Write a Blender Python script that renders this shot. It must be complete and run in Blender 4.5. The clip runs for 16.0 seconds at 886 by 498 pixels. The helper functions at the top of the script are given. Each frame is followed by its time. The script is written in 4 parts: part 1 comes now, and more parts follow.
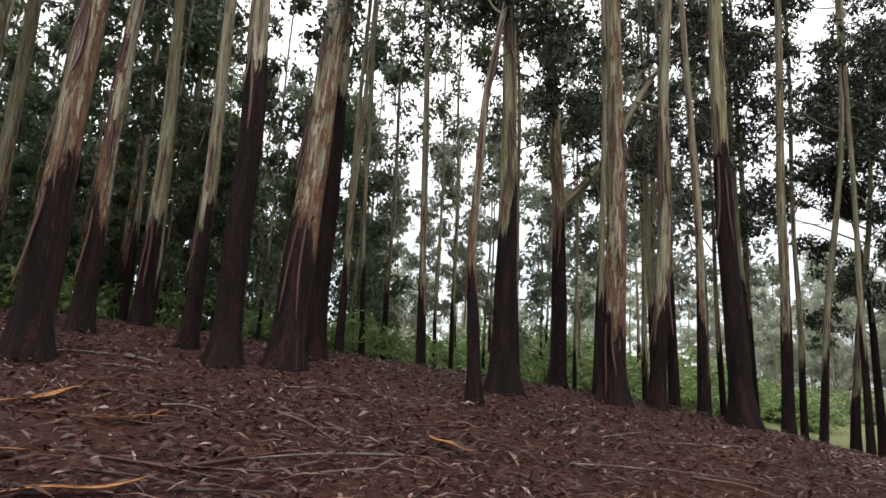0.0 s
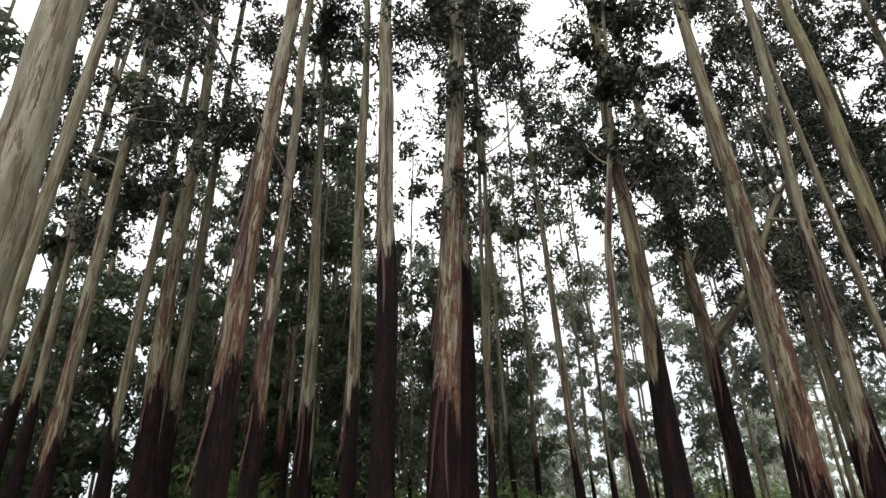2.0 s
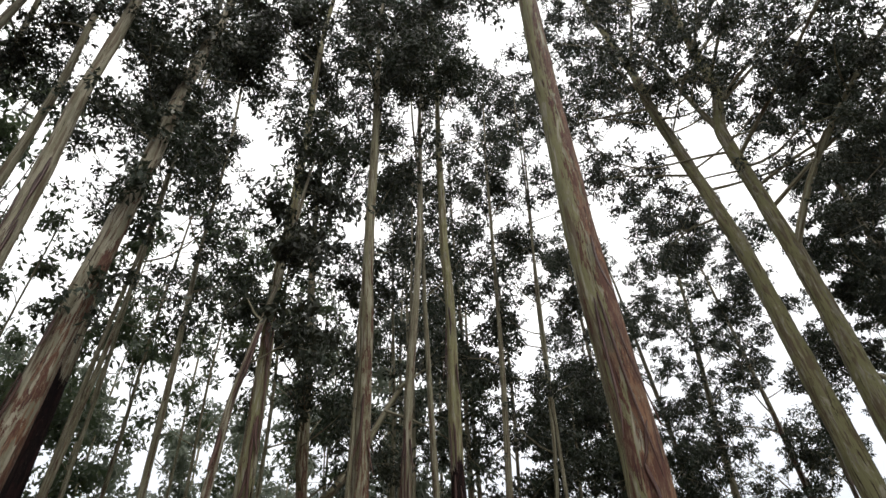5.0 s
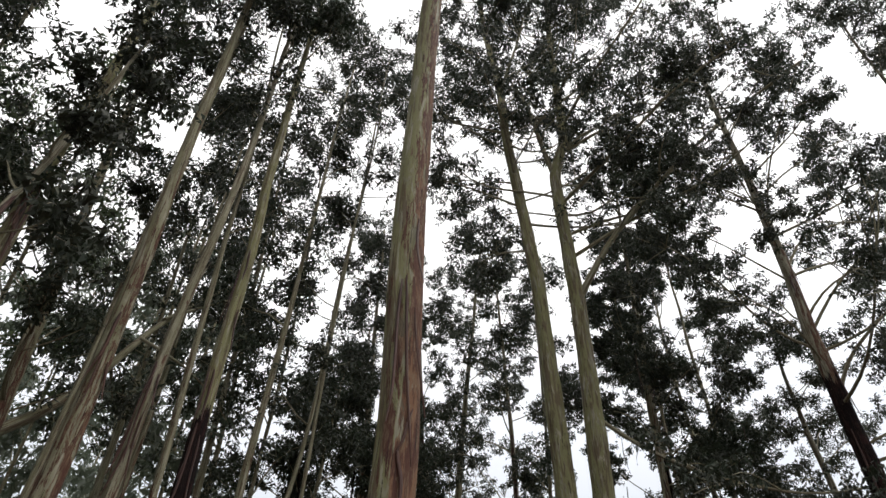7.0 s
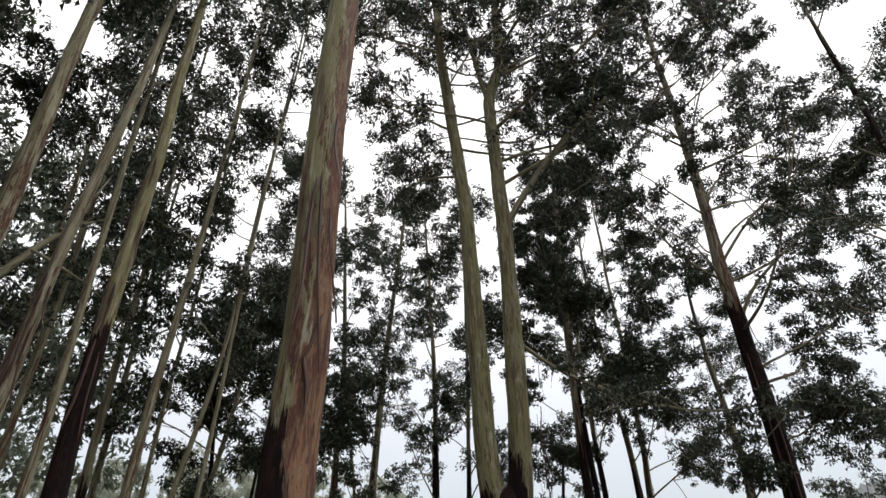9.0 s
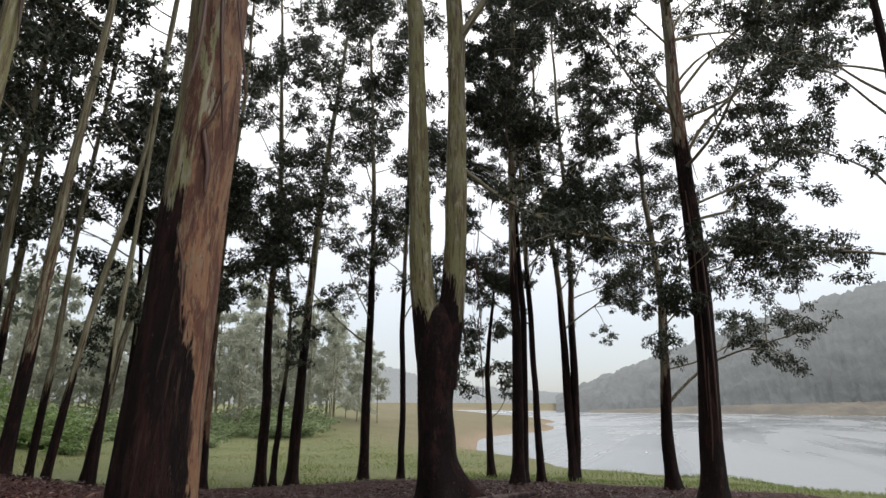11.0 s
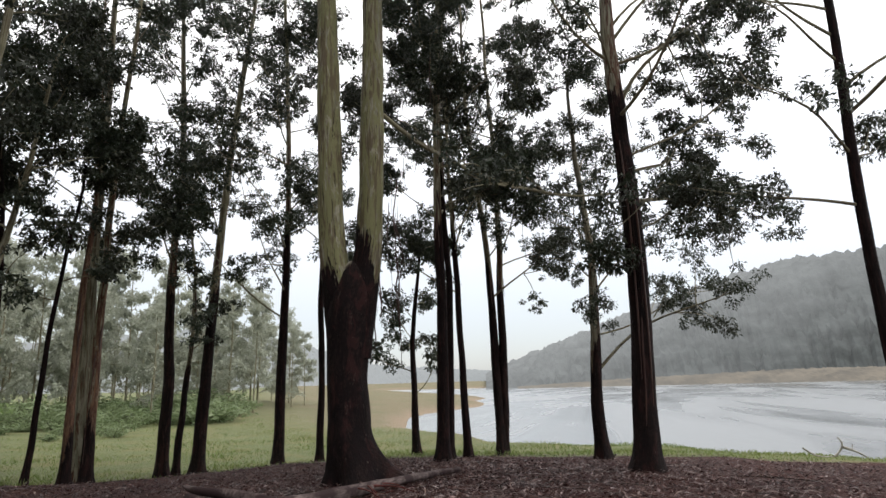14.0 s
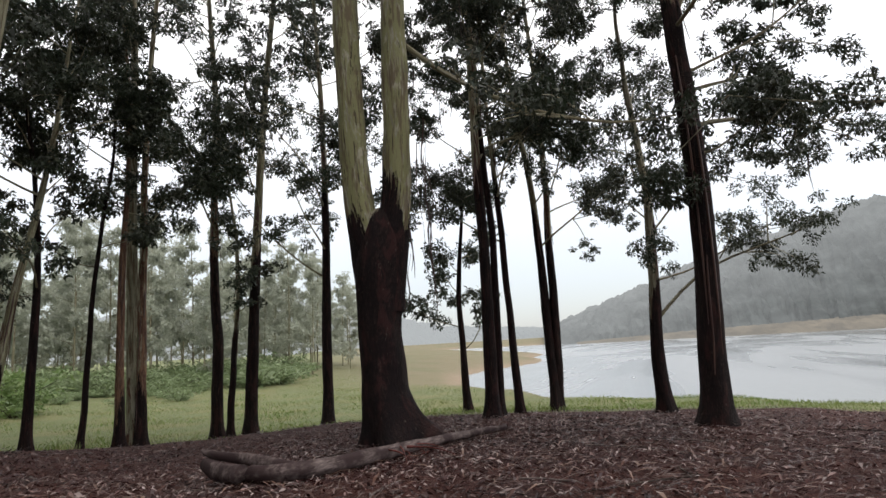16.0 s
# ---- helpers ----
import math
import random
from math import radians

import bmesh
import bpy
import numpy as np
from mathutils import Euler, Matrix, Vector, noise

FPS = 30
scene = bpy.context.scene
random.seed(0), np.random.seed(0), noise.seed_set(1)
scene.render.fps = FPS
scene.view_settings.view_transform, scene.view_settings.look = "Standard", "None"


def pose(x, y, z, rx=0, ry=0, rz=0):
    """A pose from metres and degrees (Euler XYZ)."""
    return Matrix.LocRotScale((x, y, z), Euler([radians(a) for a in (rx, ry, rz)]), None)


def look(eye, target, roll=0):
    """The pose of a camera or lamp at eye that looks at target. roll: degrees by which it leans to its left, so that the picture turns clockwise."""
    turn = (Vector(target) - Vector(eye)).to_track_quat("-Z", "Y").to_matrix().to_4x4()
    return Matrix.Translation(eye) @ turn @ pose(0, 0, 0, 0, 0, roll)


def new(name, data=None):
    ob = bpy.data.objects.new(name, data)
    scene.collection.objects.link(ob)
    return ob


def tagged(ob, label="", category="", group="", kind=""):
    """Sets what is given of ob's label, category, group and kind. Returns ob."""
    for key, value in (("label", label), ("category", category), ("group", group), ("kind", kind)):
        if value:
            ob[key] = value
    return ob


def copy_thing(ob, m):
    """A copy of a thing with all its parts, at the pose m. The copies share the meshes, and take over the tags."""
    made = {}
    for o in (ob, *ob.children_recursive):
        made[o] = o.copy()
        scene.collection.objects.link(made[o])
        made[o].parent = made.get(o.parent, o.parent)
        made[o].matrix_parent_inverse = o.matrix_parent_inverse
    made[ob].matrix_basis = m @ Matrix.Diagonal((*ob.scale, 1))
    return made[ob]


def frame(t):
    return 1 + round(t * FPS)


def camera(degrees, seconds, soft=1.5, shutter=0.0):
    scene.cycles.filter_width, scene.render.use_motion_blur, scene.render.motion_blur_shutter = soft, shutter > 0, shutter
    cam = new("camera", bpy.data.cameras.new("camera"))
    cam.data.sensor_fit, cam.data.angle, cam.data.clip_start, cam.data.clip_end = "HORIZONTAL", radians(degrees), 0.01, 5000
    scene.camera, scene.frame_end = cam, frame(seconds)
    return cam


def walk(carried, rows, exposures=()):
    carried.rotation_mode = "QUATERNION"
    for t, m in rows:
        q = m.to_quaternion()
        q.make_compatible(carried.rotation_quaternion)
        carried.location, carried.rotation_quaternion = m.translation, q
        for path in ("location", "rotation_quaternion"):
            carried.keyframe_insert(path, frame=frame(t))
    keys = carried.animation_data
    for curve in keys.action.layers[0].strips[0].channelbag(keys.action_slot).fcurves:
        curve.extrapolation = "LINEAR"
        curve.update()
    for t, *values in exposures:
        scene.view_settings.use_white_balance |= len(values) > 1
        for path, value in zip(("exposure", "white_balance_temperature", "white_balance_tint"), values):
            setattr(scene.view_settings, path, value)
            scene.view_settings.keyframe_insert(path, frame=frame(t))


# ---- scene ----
PATH = [
    (0, (0.0, 0.0, 0.0), (0.04, 1.957, 0.409), 2.5),
    (0.5, (-0.034, 0.0, 0.007), (-0.241, 1.946, 0.418), 1.6),
    (1, (-0.056, 0.003, 0.03), (-0.405, 1.909, 0.525), -0.1),
    (1.5, (-0.069, -0.009, 0.072), (-0.464, 1.826, 0.763), -1.3),
    (2, (-0.073, -0.02, 0.121), (-0.448, 1.725, 1.023), -1.3),
    (2.5, (-0.059, -0.028, 0.129), (-0.411, 1.633, 1.186), -1.2),
    (3, (0.014, -0.029, 0.111), (-0.272, 1.56, 1.291), -1.1),
    (3.5, (0.053, -0.067, 0.167), (-0.023, 1.506, 1.4), -3.6),
    (4, (0.126, -0.201, 0.289), (0.284, 1.346, 1.547), -4.9),
    (4.5, (0.12, -0.224, 0.285), (0.544, 1.253, 1.565), -4.2),
    (5, (0.087, -0.26, 0.258), (0.776, 1.115, 1.537), -3.2),
    (5.2, (0.174, -0.207, 0.166), (0.932, 1.117, 1.459), -1.9),
    (7.3, (0.307, 0.088, 0.434), (1.524, 1.11, 1.647), 1.8),
    (7.5, (0.303, 0.04, 0.485), (1.508, 1.055, 1.716), 2.2),
    (8, (0.506, 0.231, 0.441), (1.672, 1.179, 1.762), 2.2),
    (8.5, (0.668, 0.311, 0.388), (1.933, 1.251, 1.619), 0.5),
    (9, (0.807, 0.347, 0.323), (2.253, 1.267, 1.353), -0.9),
    (9.5, (0.914, 0.366, 0.27), (2.486, 1.294, 1.087), 0.0),
    (10, (1.097, 0.443, 0.261), (2.759, 1.364, 0.886), 0.7),
    (10.2, (1.172, 0.475, 0.267), (2.852, 1.396, 0.842), 0.9),
    (12.3, (2.278, 1.097, 0.147), (4.058, 1.877, 0.619), -0.7),
    (12.5, (2.384, 1.115, 0.121), (4.174, 1.872, 0.594), -0.9),
    (13, (2.664, 1.124, 0.104), (4.476, 1.825, 0.579), -1.4),
    (13.5, (2.958, 1.139, 0.084), (4.787, 1.796, 0.557), -1.6),
    (14, (3.266, 1.109, 0.024), (5.1, 1.767, 0.473), -1.6),
    (14.5, (3.584, 1.107, -0.018), (5.417, 1.783, 0.411), -2.0),
    (15, (3.948, 1.111, -0.066), (5.774, 1.833, 0.313), -2.6),
    (15.5, (4.241, 1.149, -0.095), (6.052, 1.916, 0.266), -3.0),
    (16, (4.552, 1.215, -0.114), (6.338, 2.056, 0.21), -3.3),
]
cam = camera(74.5, 16.0, soft=1.5, shutter=0.0)
CLOUD = 1.35
walk(cam, [(t, look(eye, target, roll)) for t, eye, target, roll in PATH], exposures=((0.0, 0.64), (1.5, 0.5), (3.0, 0.34), (5.0, 0.14), (8.0, -0.06), (10.0, 0.06), (12.5, 0.2), (16.0, 0.3)))

# ---- world, sun ----
world = bpy.data.worlds.new("overcast")
scene.world = world
world.use_nodes = True
wn, wl = world.node_tree.nodes, world.node_tree.links
wn.clear()
sky = wn.new("ShaderNodeTexSky")
sky.sky_type, sky.sun_disc = "NISHITA", False
sky.sun_elevation, sky.sun_rotation = radians(60), radians(165)
sky_bg, cloud_bg, both, wout = (wn.new(k) for k in ("ShaderNodeBackground", "ShaderNodeBackground", "ShaderNodeAddShader", "ShaderNodeOutputWorld"))
sky_bg.inputs["Strength"].default_value = 0.05
# an even cloud layer, a little brighter overhead
geo, sep, ramp = wn.new("ShaderNodeTexCoord"), wn.new("ShaderNodeSeparateXYZ"), wn.new("ShaderNodeValToRGB")
ramp.color_ramp.elements[0].position, ramp.color_ramp.elements[0].color = 0.0, (0.26, 0.27, 0.29, 1)
ramp.color_ramp.elements[1].position, ramp.color_ramp.elements[1].color = 0.55, (1.0, 0.97, 0.93, 1)
cloud_bg.inputs["Strength"].default_value = CLOUD
wl.new(geo.outputs["Generated"], sep.inputs[0])
wl.new(sep.outputs["Z"], ramp.inputs["Fac"])
wl.new(ramp.outputs["Color"], cloud_bg.inputs["Color"])
wl.new(sky.outputs["Color"], sky_bg.inputs["Color"])
wl.new(sky_bg.outputs[0], both.inputs[0])
wl.new(cloud_bg.outputs[0], both.inputs[1])
wl.new(both.outputs[0], wout.inputs["Surface"])
sun = new("sun", bpy.data.lights.new("sun", "SUN"))
sun.data.energy, sun.data.angle, sun.data.color = 1.3, radians(35), (1.0, 0.94, 0.85)
sun.matrix_world = look((8, -30, 55), (0, 0, 0))


# ---- materials ----
class Mat:
    """A node material with short ways to add nodes."""

    def __init__(self, name, rough=0.8, spec=0.3):
        self.m = bpy.data.materials.new(name)
        self.m.use_nodes = True
        self.t = self.m.node_tree
        self.b = self.t.nodes["Principled BSDF"]
        self.out = self.t.nodes["Material Output"]
        self.b.inputs["Roughness"].default_value = rough
        self.b.inputs["Specular IOR Level"].default_value = spec

    def add(self, kind, **inputs):
        n = self.t.nodes.new("ShaderNode" + kind)
        for k, v in inputs.items():
            k = k.replace("_", " ")
            if isinstance(v, bpy.types.NodeSocket):
                self.t.links.new(v, n.inputs[k])
            else:
                n.inputs[k].default_value = v
        return n

    def link(self, a, b):
        self.t.links.new(a, b)

    def attr(self, name):
        n = self.t.nodes.new("ShaderNodeAttribute")
        n.attribute_name = name
        return n

    def math(self, op, a, b=0.0, c=0.0, clamp=False):
        n = self.t.nodes.new("ShaderNodeMath")
        n.operation, n.use_clamp = op, clamp
        for i, v in enumerate((a, b, c)):
            if isinstance(v, bpy.types.NodeSocket):
                self.t.links.new(v, n.inputs[i])
            else:
                n.inputs[i].default_value = v
        return n.outputs[0]

    def noise(self, vec, scale, detail=4.0, rough=0.6, dist=0.0):
        n = self.add("TexNoise", Scale=scale, Detail=detail, Roughness=rough, Distortion=dist)
        if vec is not None:
            self.link(vec, n.inputs["Vector"])
        return n.outputs["Fac"]

    def stretch(self, vec, scale):
        n = self.t.nodes.new("ShaderNodeMapping")
        self.link(vec, n.inputs["Vector"])
        n.inputs["Scale"].default_value = scale
        return n.outputs["Vector"]

    def step(self, v, lo, hi):
        n = self.t.nodes.new("ShaderNodeMapRange")
        n.interpolation_type = "SMOOTHSTEP"
        self.link(v, n.inputs["Value"])
        n.inputs["From Min"].default_value, n.inputs["From Max"].default_value = lo, hi
        return n.outputs["Result"]

    def mix(self, f, a, b):
        n = self.t.nodes.new("ShaderNodeMix")
        n.data_type = "RGBA"
        for s, v in ((n.inputs["Factor"], f), (n.inputs["A"], a), (n.inputs["B"], b)):
            if isinstance(v, bpy.types.NodeSocket):
                self.link(v, s)
            else:
                s.default_value = v if isinstance(v, float) else (*v, 1)
        return n.outputs["Result"]

    def color(self, c):
        self.link(c, self.b.inputs["Base Color"])

    def bump(self, h, strength, dist):
        n = self.add("Bump", Strength=strength, Distance=dist, Height=h)
        self.link(n.outputs["Normal"], self.b.inputs["Normal"])

    def pos(self):
        return self.t.nodes.new("ShaderNodeNewGeometry").outputs["Position"]


def bark_material():
    """Smooth gum bark above, shed in strips, with a dark rough stocking below its collar height."""
    m = Mat("gum_bark", 0.75, 0.12)
    v, hc, red, green = m.attr("bark").outputs["Vector"], m.attr("over_collar").outputs["Fac"], m.attr("red").outputs["Fac"], m.attr("green").outputs["Fac"]
    broad = m.noise(m.stretch(v, (1.1, 1.1, 0.9)), 1.0, 3, 0.55, 0.5)
    patch = m.noise(m.stretch(v, (1.6, 1.6, 1.5)), 1.0, 6, 0.68, 0.8)
    long1 = m.noise(m.stretch(v, (2.8, 2.8, 1.1)), 1.0, 5, 0.65, 0.5)
    long2 = m.noise(m.stretch(v, (6, 6, 5.0)), 1.0, 6, 0.72, 0.6)
    fine = m.noise(m.stretch(v, (16, 16, 14.0)), 1.0, 6, 0.75, 0.6)
    blot = m.noise(m.stretch(v, (1.5, 1.5, 1.1)), 1.0, 5, 0.65)
    lines = m.noise(m.stretch(v, (11, 11, 3.5)), 1.0, 4, 0.7, 0.4)
    # torn edge of the stocking, with a few hanging tongues
    edge = m.math("ADD", hc, m.math("MULTIPLY", m.math("SUBTRACT", broad, 0.5), 1.5))
    edge = m.math("ADD", edge, m.math("MULTIPLY", m.math("SUBTRACT", long1, 0.5), 1.9))
    edge = m.math("ADD", edge, m.math("MULTIPLY", m.math("SUBTRACT", long2, 0.5), 0.9))
    dark = m.step(edge, 0.05, -0.05)
    stocking = m.mix(m.step(fine, 0.35, 0.7), (0.006, 0.004, 0.0042), (0.026, 0.016, 0.0145))
    stocking = m.mix(m.math("MULTIPLY", m.step(patch, 0.47, 0.6), 0.7), stocking, (0.040, 0.016, 0.015))
    stocking = m.mix(m.math("MULTIPLY", m.step(long2, 0.54, 0.68), 0.5), stocking, (0.055, 0.034, 0.029))
    stocking = m.mix(m.math("MULTIPLY", m.step(blot, 0.47, 0.56), 0.72), stocking, (0.0085, 0.006, 0.0065))
    chips = m.step(m.noise(m.stretch(v, (9, 9, 7)), 1.0, 4, 0.7, 0.8), 0.64, 0.70)
    stocking = m.mix(m.math("MULTIPLY", chips, 0.6), stocking, (0.15, 0.125, 0.10))
    pale = m.mix(m.step(blot, 0.38, 0.62), (0.20, 0.188, 0.128), (0.37, 0.345, 0.26))
    pale = m.mix(m.math("MULTIPLY", green, m.step(patch, 0.40, 0.5)), pale, (0.215, 0.21, 0.10))
    pale = m.mix(m.math("MULTIPLY", m.step(long1, 0.51, 0.57), 0.8), pale, (0.125, 0.090, 0.058))
    pale = m.mix(m.math("MULTIPLY", m.step(lines, 0.55, 0.63), 0.5), pale, (0.105, 0.080, 0.055))
    pale = m.mix(m.math("MULTIPLY", m.step(fine, 0.55, 0.75), 0.4), pale, (0.12, 0.105, 0.075))
    rust = m.mix(m.step(patch, 0.44, 0.52), (0.215, 0.118, 0.070), (0.105, 0.050, 0.036))
    rust = m.mix(m.math("MULTIPLY", m.step(long2, 0.5, 0.58), 0.6), rust, (0.22, 0.165, 0.105))
    rust = m.mix(m.math("MULTIPLY", m.step(lines, 0.55, 0.62), 0.4), rust, (0.075, 0.038, 0.030))
    rust = m.mix(m.math("MULTIPLY", m.step(m.noise(m.stretch(v, (3.6, 3.6, 2.6)), 1.0, 6, 0.7, 0.8), 0.57, 0.61), 0.85), rust, (0.060, 0.028, 0.027))
    rust = m.mix(m.math("MULTIPLY", m.step(fine, 0.56, 0.74), 0.5), rust, (0.27, 0.18, 0.13))
    # old bark clings longest just above the stocking, in ragged patches
    cling = m.math("ADD", m.math("MULTIPLY", red, 0.9), m.math("MULTIPLY", m.math("SUBTRACT", patch, 0.5), 2.4))
    cling = m.math("ADD", cling, m.math("MULTIPLY", m.math("SUBTRACT", long1, 0.5), 1.6))
    cling = m.math("ADD", cling, m.math("MULTIPLY", m.math("SUBTRACT", long2, 0.5), 0.8))
    cling = m.math("SUBTRACT", cling, m.math("MULTIPLY", hc, 0.05))
    upper = m.mix(m.step(cling, 0.42, 0.46), pale, rust)
    split = m.step(m.noise(m.stretch(v, (6.0, 6.0, 1.5)), 1.0, 4, 0.6, 0.4), 0.625, 0.645)
    upper = m.mix(m.math("MULTIPLY", split, 0.85), upper, (0.036, 0.022, 0.018))
    streak = m.step(m.noise(m.stretch(v, (3.4, 3.4, 0.9)), 1.0, 5, 0.65, 1.0), 0.58, 0.64)
    lower = m.mix(m.math("MULTIPLY", streak, m.math("MULTIPLY", red, 0.5, clamp=True)), stocking, (0.115, 0.07, 0.052))
    m.color(m.mix(dark, upper, lower))
    rough = m.math("MULTIPLY_ADD", dark, 0.2, 0.6)
    m.link(rough, m.b.inputs["Roughness"])
    relief = m.math("MULTIPLY", m.math("ADD", long2, m.math("MULTIPLY", fine, 0.6)), m.math("MULTIPLY_ADD", dark, 0.8, 0.25))
    relief = m.math("ADD", relief, m.math("MULTIPLY", m.step(cling, 0.42, 0.46), 0.25))
    relief = m.math("ADD", relief, m.math("MULTIPLY", dark, 0.5))
    m.bump(relief, 0.9, 0.03)
    return m.m


def leaf_material(name, a, b, c, glow=0.28, share=0.28, rough=0.42, spec=0.4):
    m = Mat(name, rough, spec)
    rnd = m.t.nodes.new("ShaderNodeNewGeometry").outputs["Random Per Island"]
    n = m.noise(m.pos(), 0.45, 3, 0.6)
    col = m.mix(m.step(n, 0.35, 0.65), a, b)
    col = m.mix(m.step(rnd, 1 - share, 1.0), col, c)
    m.color(col)
    tr = m.add("BsdfTranslucent", Color=col)
    mix = m.add("MixShader", Fac=glow)
    m.link(m.b.outputs[0], mix.inputs[1])
    m.link(tr.outputs[0], mix.inputs[2])
    m.link(mix.outputs[0], m.out.inputs["Surface"])
    return m.m


def wood_material(name, a, b, scale=1.0, grain=(14, 14, 3)):
    m = Mat(name, 0.85, 0.2)
    v = m.t.nodes.new("ShaderNodeTexCoord").outputs["Object"]
    n = m.noise(m.stretch(v, grain), scale, 5, 0.7)
    n2 = m.noise(v, 2.5 * scale, 3, 0.6)
    m.color(m.mix(m.step(n, 0.3, 0.7), a, m.mix(m.step(n2, 0.4, 0.6), b, a)))
    m.bump(n, 0.6, 0.01)
    return m.m


def ground_material():
    """Leaf litter, giving way to grass and to dry shore pasture by the land cover."""
    m = Mat("forest_floor", 0.9, 0.2)
    p = m.pos()
    vor = m.add("TexVoronoi", Vector=m.stretch(p, (1.0, 1.0, 1.0)), Scale=26.0, Randomness=1.0)
    flake = vor.outputs["Color"]
    sepc = m.t.nodes.new("ShaderNodeSeparateColor")
    m.link(flake, sepc.inputs[0])
    n1, n2, n3 = m.noise(p, 0.5, 4, 0.6), m.noise(p, 9.0, 6, 0.75), m.noise(p, 45.0, 4, 0.7)
    litter = m.mix(m.step(n2, 0.3, 0.7), (0.011, 0.0033, 0.0031), (0.038, 0.0098, 0.0083))
    litter = m.mix(m.step(sepc.outputs[0], 0.55, 0.95), litter, (0.060, 0.024, 0.020))
    litter = m.mix(m.step(sepc.outputs[1], 0.82, 0.98), litter, (0.13, 0.08, 0.07))
    litter = m.mix(m.math("MULTIPLY", m.step(n1, 0.42, 0.62), 0.5), litter, (0.062, 0.021, 0.014))
    turf = m.mix(m.step(n2, 0.3, 0.7), (0.105, 0.128, 0.056), (0.165, 0.178, 0.090))
    turf = m.mix(m.step(n1, 0.45, 0.65), turf, (0.17, 0.165, 0.08))
    turf = m.mix(m.math("MULTIPLY", m.step(n3, 0.5, 0.75), 0.5), turf, (0.04, 0.06, 0.015))
    dry = m.mix(m.step(m.noise(p, 0.12, 4, 0.6), 0.4, 0.65), (0.175, 0.15, 0.095), (0.145, 0.14, 0.08))
    green, tan = m.attr("grass").outputs["Fac"], m.attr("dry").outputs["Fac"]
    mudc = m.mix(m.step(n2, 0.3, 0.7), (0.20, 0.15, 0.105), (0.28, 0.22, 0.16))
    g = m.math("ADD", green, m.math("MULTIPLY", m.math("SUBTRACT", n2, 0.5), 0.9))
    col = m.mix(m.step(g, 0.35, 0.65), litter, m.mix(tan, turf, dry))
    m.color(m.mix(m.attr("mud").outputs["Fac"], col, mudc))
    h = m.math("ADD", m.math("MULTIPLY", vor.outputs["Distance"], 0.6), m.math("ADD", n2, m.math("MULTIPLY", n3, 0.5)))
    m.bump(h, 0.8, 0.05)
    return m.m


def water_material():
    m = Mat("lake_water", 0.12, 0.5)
    p = m.pos()
    m.b.inputs["IOR"].default_value = 1.33
    n1 = m.noise(m.stretch(p, (0.35, 1.3, 1)), 1.0, 4, 0.6)
    gust = m.noise(m.stretch(p, (0.012, 0.045, 1)), 1.0, 4, 0.6, 0.6)
    m.color(m.mix(m.step(gust, 0.45, 0.6), (0.16, 0.172, 0.18), (0.22, 0.232, 0.24)))
    m.link(m.math("MULTIPLY_ADD", m.step(gust, 0.35, 0.65), 0.2, 0.14), m.b.inputs["Roughness"])
    m.bump(n1, 0.28, 0.12)
    return m.m


def mist_glow_material(name, base, mist, near, far):
    """Far wooded slopes; mist is painted as emission, thicker towards the lake's head."""
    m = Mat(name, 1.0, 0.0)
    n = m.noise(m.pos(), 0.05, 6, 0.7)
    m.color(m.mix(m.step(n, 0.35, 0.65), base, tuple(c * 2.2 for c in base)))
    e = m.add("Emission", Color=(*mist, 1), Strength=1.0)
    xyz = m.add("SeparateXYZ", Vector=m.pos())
    # emission share: thicker with height, thinner where the trees stand dark
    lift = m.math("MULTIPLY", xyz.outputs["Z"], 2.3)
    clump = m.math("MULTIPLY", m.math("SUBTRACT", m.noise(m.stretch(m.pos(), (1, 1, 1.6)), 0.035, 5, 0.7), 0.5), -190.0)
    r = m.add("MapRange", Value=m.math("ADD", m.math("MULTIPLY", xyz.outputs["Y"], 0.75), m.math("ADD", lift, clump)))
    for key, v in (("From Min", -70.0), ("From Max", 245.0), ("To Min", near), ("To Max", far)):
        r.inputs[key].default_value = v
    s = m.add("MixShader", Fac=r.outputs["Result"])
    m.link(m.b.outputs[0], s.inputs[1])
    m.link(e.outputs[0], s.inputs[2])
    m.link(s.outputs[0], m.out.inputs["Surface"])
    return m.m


BARK = bark_material()
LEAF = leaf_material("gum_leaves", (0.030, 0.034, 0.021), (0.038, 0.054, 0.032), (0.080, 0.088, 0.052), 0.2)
# MID, FAR and HAZE leaves: haze of distance painted into the base colour
LEAF_MID = leaf_material("gum_leaves_haze_tint", (0.055, 0.080, 0.042), (0.090, 0.122, 0.062), (0.14, 0.17, 0.085), 0.32)
LEAF_FAR = leaf_material("gum_leaves_haze_paled", (0.125, 0.150, 0.110), (0.170, 0.198, 0.145), (0.23, 0.25, 0.19), 0.35)
LEAF_HAZE = leaf_material("gum_leaves_painted_mist", (0.35, 0.37, 0.30), (0.41, 0.43, 0.35), (0.45, 0.47, 0.39), 0.5)
# far shrub leaves, lightened in base colour to imitate haze
LEAF_BANK = leaf_material("haze_paled_shrub_leaves", (0.165, 0.22, 0.105), (0.21, 0.265, 0.135), (0.25, 0.30, 0.17), 0.4)
LEAF_BUSH = leaf_material("shrub_leaves", (0.12, 0.185, 0.060), (0.18, 0.25, 0.090), (0.24, 0.30, 0.13), 0.45)
GRASS = leaf_material("grass_blades", (0.125, 0.190, 0.038), (0.185, 0.230, 0.065), (0.25, 0.25, 0.115), 0.3)
LITTER = leaf_material("dead_leaves", (0.014, 0.0040, 0.0040), (0.046, 0.0110, 0.0096), (0.26, 0.165, 0.15), 0.05, 0.16, 0.36, 0.42)
